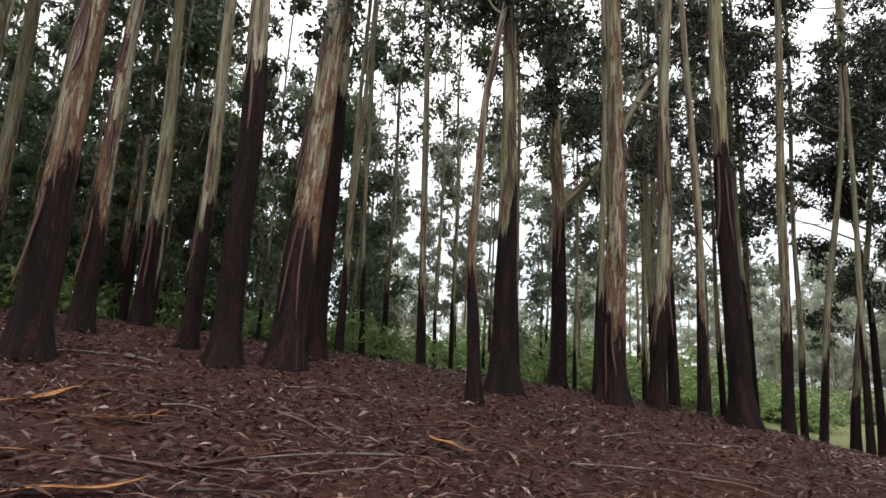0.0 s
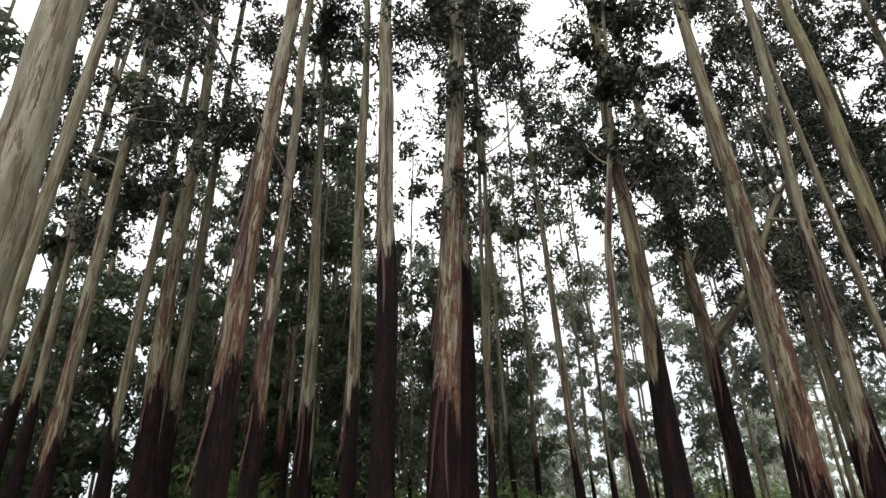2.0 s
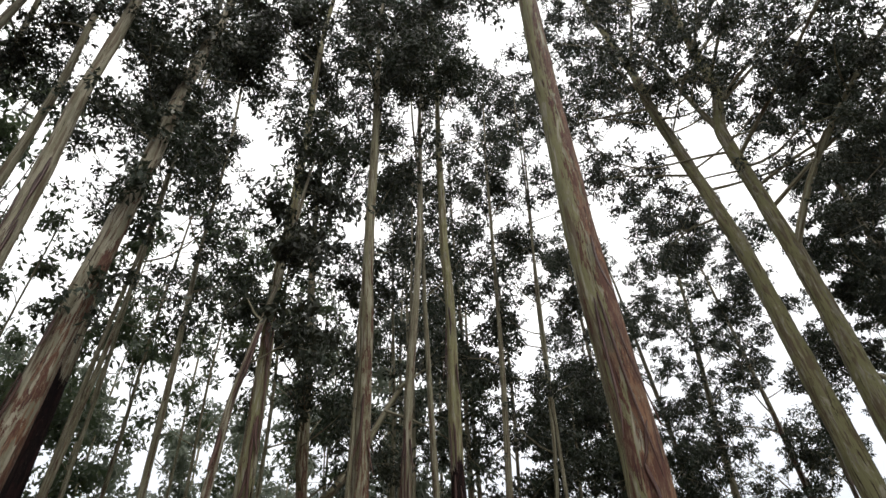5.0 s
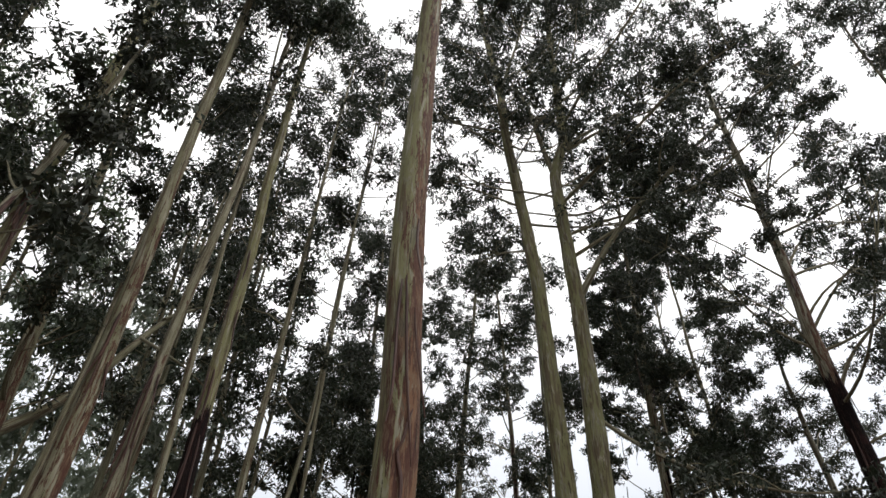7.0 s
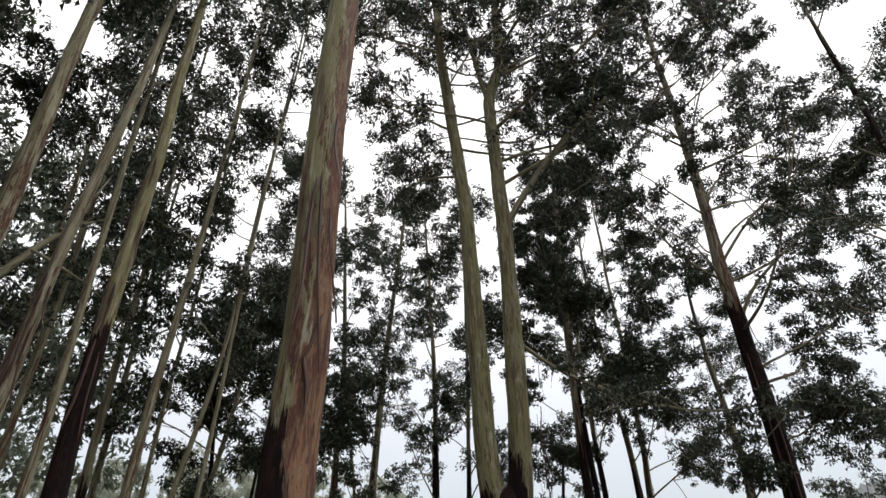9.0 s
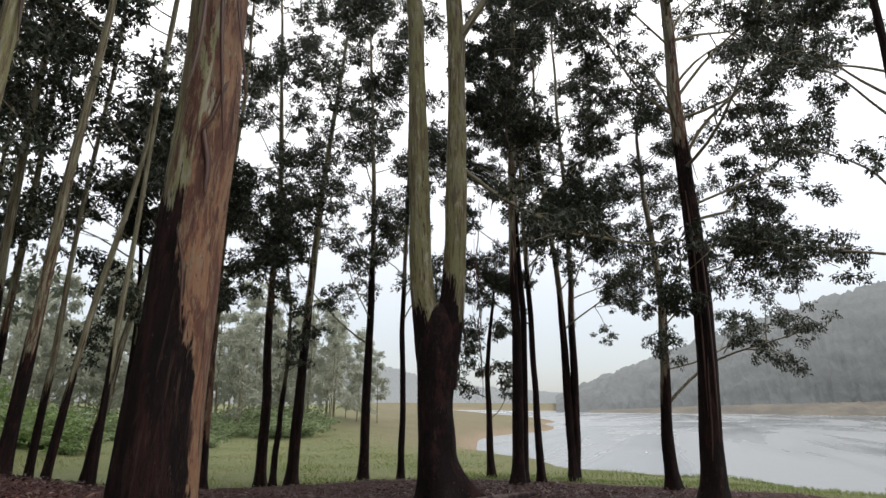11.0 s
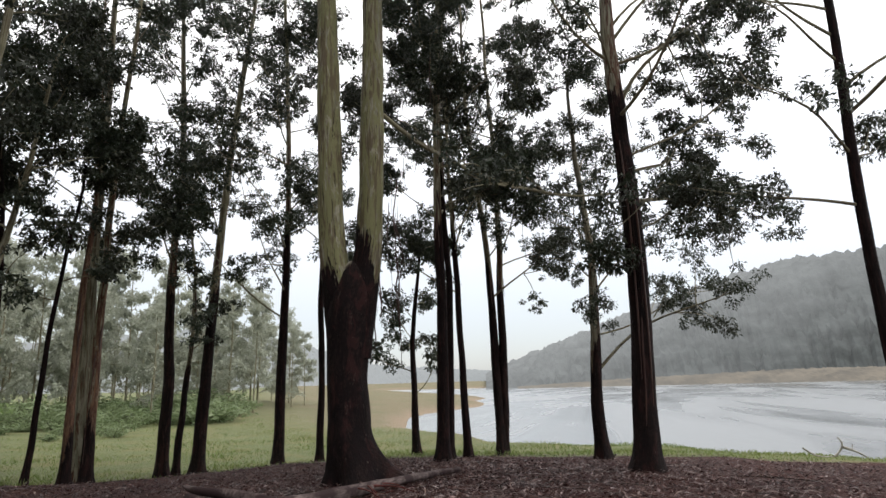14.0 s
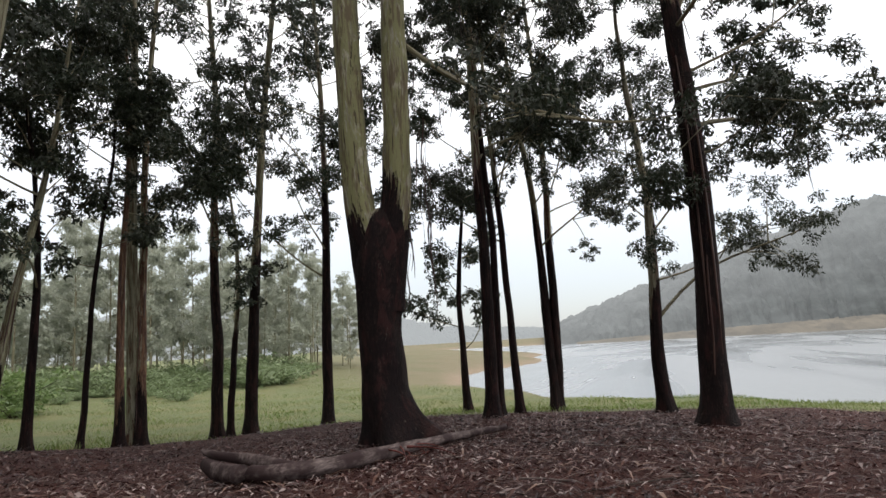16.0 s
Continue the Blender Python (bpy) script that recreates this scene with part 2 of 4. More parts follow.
LITTER_PALE = leaf_material("bleached_dead_leaves", (0.20, 0.145, 0.135), (0.29, 0.225, 0.21), (0.40, 0.33, 0.31), 0.05, 0.3, 0.4, 0.4)
BARK_TORN = wood_material("torn_red_bark", (0.075, 0.022, 0.019), (0.17, 0.055, 0.045))
BARK_SHED = leaf_material("shed_bark", (0.058, 0.025, 0.019), (0.100, 0.046, 0.031), (0.19, 0.12, 0.09), 0.05)
WOOD_GREY = wood_material("weathered_wood", (0.10, 0.08, 0.075), (0.19, 0.155, 0.14))
WOOD_PALE = wood_material("bleached_wood", (0.27, 0.25, 0.22), (0.46, 0.44, 0.40))
WOOD_DARK = wood_material("dark_twig", (0.035, 0.026, 0.022), (0.075, 0.055, 0.045))
ORANGE = wood_material("fresh_bark_slab", (0.22, 0.095, 0.04), (0.38, 0.19, 0.09))
LOG_WOOD = wood_material("log_wood", (0.036, 0.022, 0.022), (0.19, 0.15, 0.14), 1.0, (5.0, 22, 26))
STRING = leaf_material("bark_ribbon", (0.040, 0.022, 0.018), (0.075, 0.042, 0.033), (0.15, 0.10, 0.075), 0.15)
GROUND = ground_material()
WATER = water_material()


# ---- mesh helpers ----
def mesh_np(name, verts, faces, mat, smooth=True, attrs=()):
    """A mesh from arrays of corners and of faces, all with the same number of corners."""
    verts, faces = np.asarray(verts, np.float32), np.asarray(faces, np.int32)
    me = bpy.data.meshes.new(name)
    me.vertices.add(len(verts))
    me.vertices.foreach_set("co", verts.ravel())
    k = faces.shape[1]
    me.loops.add(faces.size)
    me.loops.foreach_set("vertex_index", faces.ravel())
    me.polygons.add(len(faces))
    me.polygons.foreach_set("loop_start", np.arange(len(faces), dtype=np.int32) * k)
    me.polygons.foreach_set("use_smooth", np.full(len(faces), smooth, bool))
    for key, kind, values in attrs:
        a = me.attributes.new(key, kind, "POINT")
        a.data.foreach_set("vector" if kind == "FLOAT_VECTOR" else "value", np.asarray(values, np.float32).ravel())
    me.materials.append(mat)
    me.update(calc_edges=True)
    me.validate()
    return me


def part(name, me, parent=None, label=""):
    ob = new(name, me)
    if parent:
        ob.parent = parent
    return tagged(ob, label) if label else ob


def along(ctrl, n):
    """n points evenly along a smooth line through the control points."""
    c = np.asarray(ctrl, float)
    t = np.r_[0, np.cumsum(np.linalg.norm(np.diff(c, axis=0), axis=1))]
    s = np.linspace(0, t[-1], n)
    out = np.stack([np.interp(s, t, c[:, i]) for i in range(3)], 1)
    for _ in range(3):
        out[1:-1] = (out[:-2] + 2 * out[1:-1] + out[2:]) / 4
    return out


def tube(pts, radii, sides, wobble=None):
    """Corners and quads of a tube; wobble(angle, i) scales the radius. Returns also each corner's angle."""
    pts, radii = np.asarray(pts, float), np.asarray(radii, float)
    n = len(pts)
    d = np.gradient(pts, axis=0)
    d /= np.linalg.norm(d, axis=1)[:, None] + 1e-9
    ref = np.array([0.0, 1.0, 0.0]) if abs(d[:, 1]).mean() < 0.8 else np.array([1.0, 0, 0])
    u = np.cross(ref, d)
    u /= np.linalg.norm(u, axis=1)[:, None] + 1e-9
    w = np.cross(d, u)
    a = np.linspace(0, 2 * math.pi, sides, endpoint=False)
    r = radii[:, None] * (np.ones((n, sides)) if wobble is None else wobble(a[None, :], np.arange(n)[:, None]))
    v = pts[:, None] + r[..., None] * (np.cos(a)[None, :, None] * u[:, None] + np.sin(a)[None, :, None] * w[:, None])
    i, j = np.meshgrid(np.arange(n - 1), np.arange(sides), indexing="ij")
    k = (j + 1) % sides
    f = np.stack([i * sides + j, i * sides + k, (i + 1) * sides + k, (i + 1) * sides + j], -1).reshape(-1, 4)
    return v.reshape(-1, 3), f, np.tile(a, n)


def joined(pieces):
    """Several (corners, quads) as one."""
    vs, fs, at = [], [], 0
    for v, f in pieces:
        vs.append(v)
        fs.append(f + at)
        at += len(v)
    return np.concatenate(vs), np.concatenate(fs)


def softplus(v, w):
    return w * np.logaddexp(0, v / w)


# ---- the land ----
WATER_Z = -4.6


def to_shore(x, y):
    """About how far a place lies from the water, in metres; negative in the lake."""
    near = 40 + 5 / (1 + np.exp(-(y - 4) / 3)) + 0.75 * softplus(y - 10, 2.0) - 0.25 * softplus(-y - 12, 4.0)
    near += 1.3 * np.sin(y * 0.35 + 1) + 0.7 * np.sin(y * 0.9)
    tongue = 29 + 0.17 * (x - 60) + 3.0 * np.sin(x * 0.09) + 60 * softplus((x - 188) / 25, 0.3)
    far = 460 + 0 * y
    return np.maximum(np.maximum(near - x, (y - tongue) * 0.8), x - far)


def land(x, y):
    """Height of the ground."""
    x, y = np.asarray(x, float), np.asarray(y, float)
    p, q = -0.45 * x + 0.55 * y, np.clip(x + 0.6 * y - 12, 0, None)
    z = -1.343 + 0.0853 * p + 0.1124 * softplus(p, 1.0) + 0.0934 * softplus(p - 6, 1.5)
    z = z - 0.0059 * q * q / (1 + q / 25) - 0.19 * softplus(y - 13.5, 1.5) + 0.036 * softplus(x - 14, 2.0)
    z = z - 0.22 * softplus(-x - 13, 3.0) - 0.12 * softplus(p - 13, 3)
    z = z - 0.36 * np.exp(-((x - 10.5) ** 2 + (y - 9.2) ** 2) / 17) - 0.42 * np.exp(-((x - 14) ** 2 + (y - 13) ** 2) / 26)
    floor = -3.35 + 0.05 * softplus(np.hypot(x - 10, y - 5) - 48, 6) - 0.045 * softplus(np.hypot(x - 10, y - 5) - 85, 10)
    floor = floor + 4.6 * np.exp(-((x - 9) ** 2 + (y - 54) ** 2) / 260)
    z = floor + softplus(z - floor, 0.22)
    s = to_shore(x, y)
    bank = WATER_Z + 0.02 + np.where(s > 0, 0.09 * s + 0.55 * (1 - np.exp(-np.clip(s, 0, None) / 1.2)), 0.12 * s)
    z = np.minimum(z, bank)
    return np.maximum(z, WATER_Z - 2.5)


def land1(x, y):
    return float(land(x, y))


def smooth(v, lo, hi):
    t = np.clip((np.asarray(v) - lo) / (hi - lo), 0, 1)
    return t * t * (3 - 2 * t)


def grassy(x, y):
    return np.maximum(x + 0.25 * y - 25.5, y - 15.0 - 0.25 * np.clip(x, 0, None))


def build_land():
    rings = np.r_[0.001, np.arange(0.35, 34, 0.35), 34 * 1.06 ** np.arange(0, 78)]
    na = 260
    a = np.linspace(0, 2 * math.pi, na, endpoint=False)
    x, y = 6 + rings[:, None] * np.cos(a), 4 + rings[:, None] * np.sin(a)
    z = land(x, y)
    rough = np.array([[noise.noise((u * 0.7, v * 0.7, 0)) * 0.045 + noise.noise((u * 2.3, v * 2.3, 4)) * 0.022 for u, v in zip(r, s)] for r, s in zip(x[:125], y[:125])])
    z[:125] += rough
    n = len(rings)
    i, j = np.meshgrid(np.arange(n - 1), np.arange(na), indexing="ij")
    k = (j + 1) % na
    f = np.stack([i * na + j, (i + 1) * na + j, (i + 1) * na + k, i * na + k], -1).reshape(-1, 4)
    s = to_shore(x, y)
    g = smooth(grassy(x, y), -1.6, 1.6)
    dry = np.maximum(smooth(x, 34, 66) * smooth(0.7 * (x - 4.5) - (y - 1.2), -16, 10), smooth(s, 9, 2) * smooth(y, 8, 16))
    mud = smooth(s, 2.2, 0.2)
    me = mesh_np("ground", np.stack([x, y, z], -1).reshape(-1, 3), f, GROUND, True,
                 (("grass", "FLOAT", g), ("dry", "FLOAT", dry), ("mud", "FLOAT", mud)))
    tagged(new("ground", me), "forest floor of reddish leaf litter running into green pasture", "ground", kind="structure")
    v = np.array([(-200, -3000, WATER_Z), (3000, -3000, WATER_Z), (3000, 3000, WATER_Z), (-200, 3000, WATER_Z)])
    tagged(new("water", mesh_np("water", v, np.array([[0, 1, 2, 3]]), WATER)), "pale grey rippled lake under an overcast sky", "lake", kind="structure")


build_land()


def hill(name, a0, a1, r0, depth, tops, mat, seed, label):
    """A wooded ridge seen across the lake; tops: (share along it, height)."""
    rng = np.random.default_rng(seed)
    na, nr = 220, 26
    a = np.radians(np.linspace(a0, a1, na))
    share = np.linspace(0, 1, na)
    top = np.interp(share, [t for t, _ in tops], [h for _, h in tops])
    for _ in range(12):
        top[1:-1] = (top[:-2] + 2 * top[1:-1] + top[2:]) / 4
    u = np.linspace(0, 1, nr)
    x = 4.5 + (r0 + depth * u[:, None]) * np.cos(a)
    y = 1.2 + (r0 + depth * u[:, None]) * np.sin(a)
    rise = np.sin(np.clip(u * 1.25, 0, 1) * math.pi / 2) ** 1.1
    z = WATER_Z - 1 + top * rise[:, None]
    z += rng.normal(0, 1, z.shape) * np.minimum(2.0, 0.05 * top) * (u[:, None] > 0.05)
    i, j = np.meshgrid(np.arange(nr - 1), np.arange(na - 1), indexing="ij")
    f = np.stack([i * na + j, (i + 1) * na + j, (i + 1) * na + j + 1, i * na + j + 1], -1).reshape(-1, 4)
    tagged(new(name, mesh_np(name, np.stack([x, y, z], -1).reshape(-1, 3), f, mat, False)), label, "hill", kind="structure")


# slopes and bank glow with emitted mist in place of real air
HILL_NEAR = mist_glow_material("mist_glow_hill_woods", (0.032, 0.036, 0.035), (0.38, 0.395, 0.40), 0.12, 0.95)
HILL_FAR = mist_glow_material("mist_glow_far_woods", (0.04, 0.05, 0.05), (0.42, 0.44, 0.45), 0.5, 0.86)
BANK_FAR = mist_glow_material("mist_glow_bare_bank", (0.085, 0.070, 0.050), (0.30, 0.30, 0.29), 0.42, 0.85)
hill("backdrop_hill", -50, 16, 395, 330, ((0, 70), (0.3, 114), (0.6, 112), (0.68, 96), (0.78, 74), (0.87, 50), (0.94, 32), (1, 14)), HILL_NEAR, 3, "dark wooded hill with mist painted on as a glow")
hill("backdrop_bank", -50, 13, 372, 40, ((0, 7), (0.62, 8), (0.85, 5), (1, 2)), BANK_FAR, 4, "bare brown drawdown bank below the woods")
hill("backdrop_far_hill", 4, 60, 620, 400, ((0, 30), (0.2, 22), (0.4, 34), (0.55, 74), (0.7, 90), (1, 60)), HILL_FAR, 5, "wooded hill nearly lost in painted mist glow")


# ---- trees ----
def leaves(rng, pads, per, size):
    """Drooping sickle leaves in lobed clumps round the pads (x, y, z, radius): corners and faces."""
    pads = np.asarray(pads, float)
    lobes = 9
    d = rng.normal(size=(len(pads), lobes, 3))
    d /= np.linalg.norm(d, axis=2)[..., None]
    d *= rng.uniform(0.35, 1.15, (len(pads), lobes, 1))
    d[..., 2] = d[..., 2] * 0.7 + 0.05
    hub = (pads[:, None, :3] + d * pads[:, None, 3:]).reshape(-1, 3)
    rad = np.repeat(pads[:, 3], lobes) * rng.uniform(0.18, 0.40, len(hub))
    n = np.maximum((per / lobes * (rad / 0.235) ** 2).astype(int), 4)
    c, r0 = np.repeat(hub, n, 0), np.repeat(rad, n)
    m = len(c)
    d = rng.normal(size=(m, 3))
    d /= np.linalg.norm(d, axis=1)[:, None]
    pos = c + d * (r0 * rng.random(m) ** 0.5)[:, None] * np.array([1.0, 1.0, 0.8])
    way = rng.normal(size=(m, 3)) * 0.5 + d * 0.3
    way[:, 2] -= 0.55
    way /= np.linalg.norm(way, axis=1)[:, None]
    side = np.cross(way, rng.normal(size=(m, 3)))
    side /= np.linalg.norm(side, axis=1)[:, None] + 1e-9
    ln = size * (0.6 + 0.8 * rng.random(m))[:, None]
    wd = ln * (0.30 + 0.16 * rng.random(m))[:, None]
    v = np.stack([pos, pos + way * ln * 0.5 + side * wd, pos + way * ln], 1).reshape(-1, 3)
    return v, np.arange(3 * m).reshape(-1, 3)


def limb_lines(rng, p0, az, length, up0, up1, r0, subs, pad=1.0):
    """A limb and its branchlets as (points, radii), and the pads of foliage at their ends."""
    n = 9
    el = np.radians(np.linspace(up0, up1, n - 1) + 16 * np.sin(np.linspace(0, rng.uniform(3, 7), n - 1) + rng.uniform(0, 6)) + rng.normal(0, 8, n - 1))
    az = radians(az) + np.cumsum(rng.normal(0, 0.24, n - 1))
    step = length / (n - 1)
    d = np.stack([np.cos(el) * np.cos(az), np.cos(el) * np.sin(az), np.sin(el)], 1) * step
    pts = np.vstack([p0, np.asarray(p0) + np.cumsum(d, 0)])
    lines = [(along(pts, 10), np.linspace(r0, r0 * 0.28, 10))]
    pads = [(*pts[-1], rng.uniform(0.5, 0.85)), (*pts[-3], rng.uniform(0.35, 0.55))]
    for k in range(subs):
        i = int(rng.integers(3, n))
        sl = length * rng.uniform(0.22, 0.42)
        a2 = az[min(i, n - 2)] + rng.choice([-1, 1]) * rng.uniform(0.5, 1.2)
        e2 = radians(rng.uniform(-30, 55))
        q = [pts[i]]
        for _ in range(4):
            e2 += rng.normal(0, 0.2)
            a2 += rng.normal(0, 0.2)
            q.append(q[-1] + np.array([math.cos(e2) * math.cos(a2), math.cos(e2) * math.sin(a2), math.sin(e2)]) * sl / 4)
        lines.append((along(q, 6), np.linspace(r0 * 0.42, 0.008, 6)))
        pads.append((*q[-1], rng.uniform(0.42, 0.8)))
        if rng.random() < 0.3:
            pads.append((*q[2], rng.uniform(0.35, 0.6)))
    return lines, [(x, y, z, r * pad * 0.9) for x, y, z, r in pads]


def bark_attrs(angle, height, collar, red, green, k):
    return (("bark", "FLOAT_VECTOR", np.stack([np.cos(angle) + 3 * k, np.sin(angle) + 5 * k, height + 7 * k], 1)),
            ("over_collar", "FLOAT", height - collar), ("red", "FLOAT", red + np.zeros(len(angle))), ("green", "FLOAT", np.full(len(angle), green)))


def stem(name, parent, ctrl, r0, r1, collar, red, green, sides, k, flare=0.0, bottom=0.0, label="", step=0.3, butt=0.0, side=(0.25, 0.0), drop=None, dome=False):
    """A trunk or a fork of one: a tapering, lobed tube with a root flare."""
    length = float(np.linalg.norm(np.diff(np.asarray(ctrl, float), axis=0), axis=1).sum())
    n = max(8, int(length / step))
    pts = along(ctrl, n)
    # closer rings towards the base
    h = pts[:, 2]
    s = np.linspace(0, 1, n)
    rad = (r0 + (r1 - r0) * s ** 0.9) * (1 - butt) + r0 * butt * np.exp(-np.clip(h - bottom - 1, -0.5, None) / 1.9) + flare * np.exp(-np.clip(h - bottom, 0, None) / (0.75 * flare + 0.14))
    if dome:
        rad = rad * np.sqrt(np.clip(1 - (np.clip(s - 0.8, 0, None) / 0.2) ** 2, 0.0004, 1))

    def wob(a, i):
        hh = h[i]
        root = flare / (r0 + 1e-6) * 0.22 * np.exp(-np.clip(hh - bottom, 0, None) / 0.35) * np.cos(5 * a + k) * (1 + 0.5 * np.sin(2 * a + 2 * k))
        return 1 + root + 0.035 * np.sin(2 * a + 0.35 * hh + k) + 0.02 * np.sin(3 * a - 0.8 * hh + 2 * k) + 0.02 * np.sin(5 * a + 2.3 * hh + k) + 0.014 * np.sin(9 * a - 4.1 * hh + 2 * k) + 0.018 * np.sin(4.7 * hh + 2 * np.sin(a + k)) + 0.025 * np.sin(hh * 1.3 + k) + 0.02 * np.sin(hh * 2.9 + 3 * k + np.sin(a))
    v, f, a = tube(pts, rad, sides, wob)
    # the stocking stands proud of the smooth bark, with a torn upper edge
    jag = collar + 0.45 * np.sin(3 * a + k) + 0.3 * np.sin(7 * a + 2 * k)
    c = np.repeat(pts, sides, 0)
    out = (v - c) / (np.linalg.norm(v - c, axis=1)[:, None] + 1e-9)
    v = v + out * (0.012 * (v[:, 2] < jag))[:, None]
    return part(name, mesh_np(name, v, f, BARK, True, bark_attrs(a, v[:, 2], collar + (drop[0] * np.cos(a - radians(drop[1])) if drop else 0.5 * np.sin(a + 2 * k)), red + side[0] * np.cos(a - radians(side[1])), green, k)), parent, label)


def ribbon(parent, pts, rad, a0, a1, h0, h1, width, hang, seed):
    """A loose strip of bark that clings to a stem at its upper end and hangs free below."""
    n = 12
    r = np.random.default_rng(seed)
    s = np.linspace(0, 1, n)
    h = h0 + (h1 - h0) * s
    a = np.radians(a0 + (a1 - a0) * s) + 0.05 * np.sin(6 * s + seed)
    off = rad(h) * 1.02 + 0.015 + hang * s ** 2
    c = np.stack([np.interp(h, pts[:, 2], pts[:, 0]) + off * np.cos(a), np.interp(h, pts[:, 2], pts[:, 1]) + off * np.sin(a), h], 1)
    side = np.stack([-np.sin(a), np.cos(a), 0.15 * np.sin(5 * s)], 1) * (width / 2 * np.interp(s, [0, 0.15, 0.8, 1], [0.4, 1, 0.8, 0.2]))[:, None]
    out = np.stack([np.cos(a), np.sin(a), 0 * a], 1) * 0.006
    ring = np.stack([c - side, c + out * 2, c + side, c - out], 1)
    i, j = np.meshgrid(np.arange(n - 1), np.arange(4), indexing="ij")
    k = (j + 1) % 4
    f = np.stack([i * 4 + j, i * 4 + k, (i + 1) * 4 + k, (i + 1) * 4 + j], -1).reshape(-1, 4)
    part("bark_ribbon", mesh_np("bark_ribbon", ring.reshape(-1, 3), f, BARK_SHED), parent, "peeling strip of brown bark")


def streamers(tree, rng, places):
    """Long shed bark strips that hang from the limbs at (x, y, z) by the tree's base."""
    for x, y, z, length in places:
        n = 9
        s = np.linspace(0, 1, n)
        sway = rng.normal(0, 0.12, 2)
        c = np.stack([x + sway[0] * s ** 1.5 + 0.03 * np.sin(9 * s + x), y + sway[1] * s ** 1.5 + 0.03 * np.sin(7 * s + y), z - length * s], 1)
        a = rng.uniform(0, 3.14) + 2.2 * s
        w = np.stack([np.cos(a), np.sin(a), 0 * a], 1) * (0.018 * np.interp(s, [0, 0.5, 1], [0.6, 1, 0.3]))[:, None]
        t = np.stack([-np.sin(a), np.cos(a), 0 * a], 1) * 0.004
        ring = np.stack([c - w, c + t, c + w, c - t], 1)
        i, j = np.meshgrid(np.arange(n - 1), np.arange(4), indexing="ij")
        k = (j + 1) % 4
        f = np.stack([i * 4 + j, i * 4 + k, (i + 1) * 4 + k, (i + 1) * 4 + j], -1).reshape(-1, 4)
        part("bark_streamer", mesh_np("bark_streamer", ring.reshape(-1, 3), f, STRING), tree, "long hanging strip of shed bark")


TREE_NO = [0]
DEFAULT = "tall gum tree with shed pale bark and dark base"


def crown(parent, rng, trunk_pts, r_at, top, first, count, reach, leaf, per, size, k, given=(), limb_sides=6, stem_pads=0, collar=2.0, hang=0):
    """Limbs as parts, and one mesh of leaves."""
    pads, twigs = [], []
    hs = np.linspace(first, top * 0.97, count) + rng.normal(0, 0.35, count)
    plan = [(h, rng.uniform(0, 360) if i % 2 else 137.5 * i + 40 * k, reach * (1.15 - 0.75 * (h - first) / max(top - first, 1)) * rng.uniform(0.7, 1.2), rng.uniform(15, 50), rng.uniform(5, 60)) for i, h in enumerate(hs)]
    for h, az, ln, up0, up1, *thick in (*given, *plan):
        p0 = np.array([np.interp(h, trunk_pts[:, 2], trunk_pts[:, i]) for i in range(3)])
        p0[2] = h
        r = thick[0] if thick else min(r_at(h) * 0.5, 0.0055 * ln + 0.014)
        lines, got = limb_lines(rng, p0, az, ln, up0, up1, r, int(2 + ln * 0.8), min(1.0, 0.62 + 0.12 * reach))
        pads += got
        far = limb_sides < 6
        v, f, ang = tube(lines[0][0][::2] if far else lines[0][0], lines[0][1][::2] if far else lines[0][1], limb_sides)
        part("limb", mesh_np("limb", v, f, BARK, True, bark_attrs(ang, v[:, 2], -3, 0.6, 0.4, k)), parent)
        twigs += [tube(p[::2] if limb_sides < 6 else p, rr[::2] if limb_sides < 6 else rr, 3 if limb_sides < 6 else 4)[:2] for p, rr in lines[1:]]
    if hang:
        ends = [pads[int(i)] for i in rng.integers(0, len(pads), hang)]
        streamers(parent, rng, [(p[0], p[1], p[2], rng.uniform(0.7, 2.2)) for p in ends])
    v, f = joined(twigs)
    zero = np.zeros(len(v))
    tw = part("branchwork", mesh_np("branchwork", v, f, BARK, True, bark_attrs(zero, v[:, 2], -3, 0.5, 0.3, k)), parent, "fine branchlets")
    tagged(tw, kind="stuff")
    tip = trunk_pts[-1]
    for _ in range(4):
        pads.append((*(tip + rng.normal(0, 0.6, 3)), rng.uniform(0.6, 1.0)))
    for _ in range(stem_pads):
        h = rng.uniform(first * 0.55, top)
        p = np.array([np.interp(h, trunk_pts[:, 2], trunk_pts[:, i]) for i in range(3)])
        p[2] = h
        pads.append((*(p + rng.normal(0, 0.35, 3)), rng.uniform(0.4, 0.75)))
    v, f = leaves(rng, pads, per, size)
    return part("crown", mesh_np("crown", v, f, leaf, False), parent, "drooping grey-green gum leaves in loose clumps")


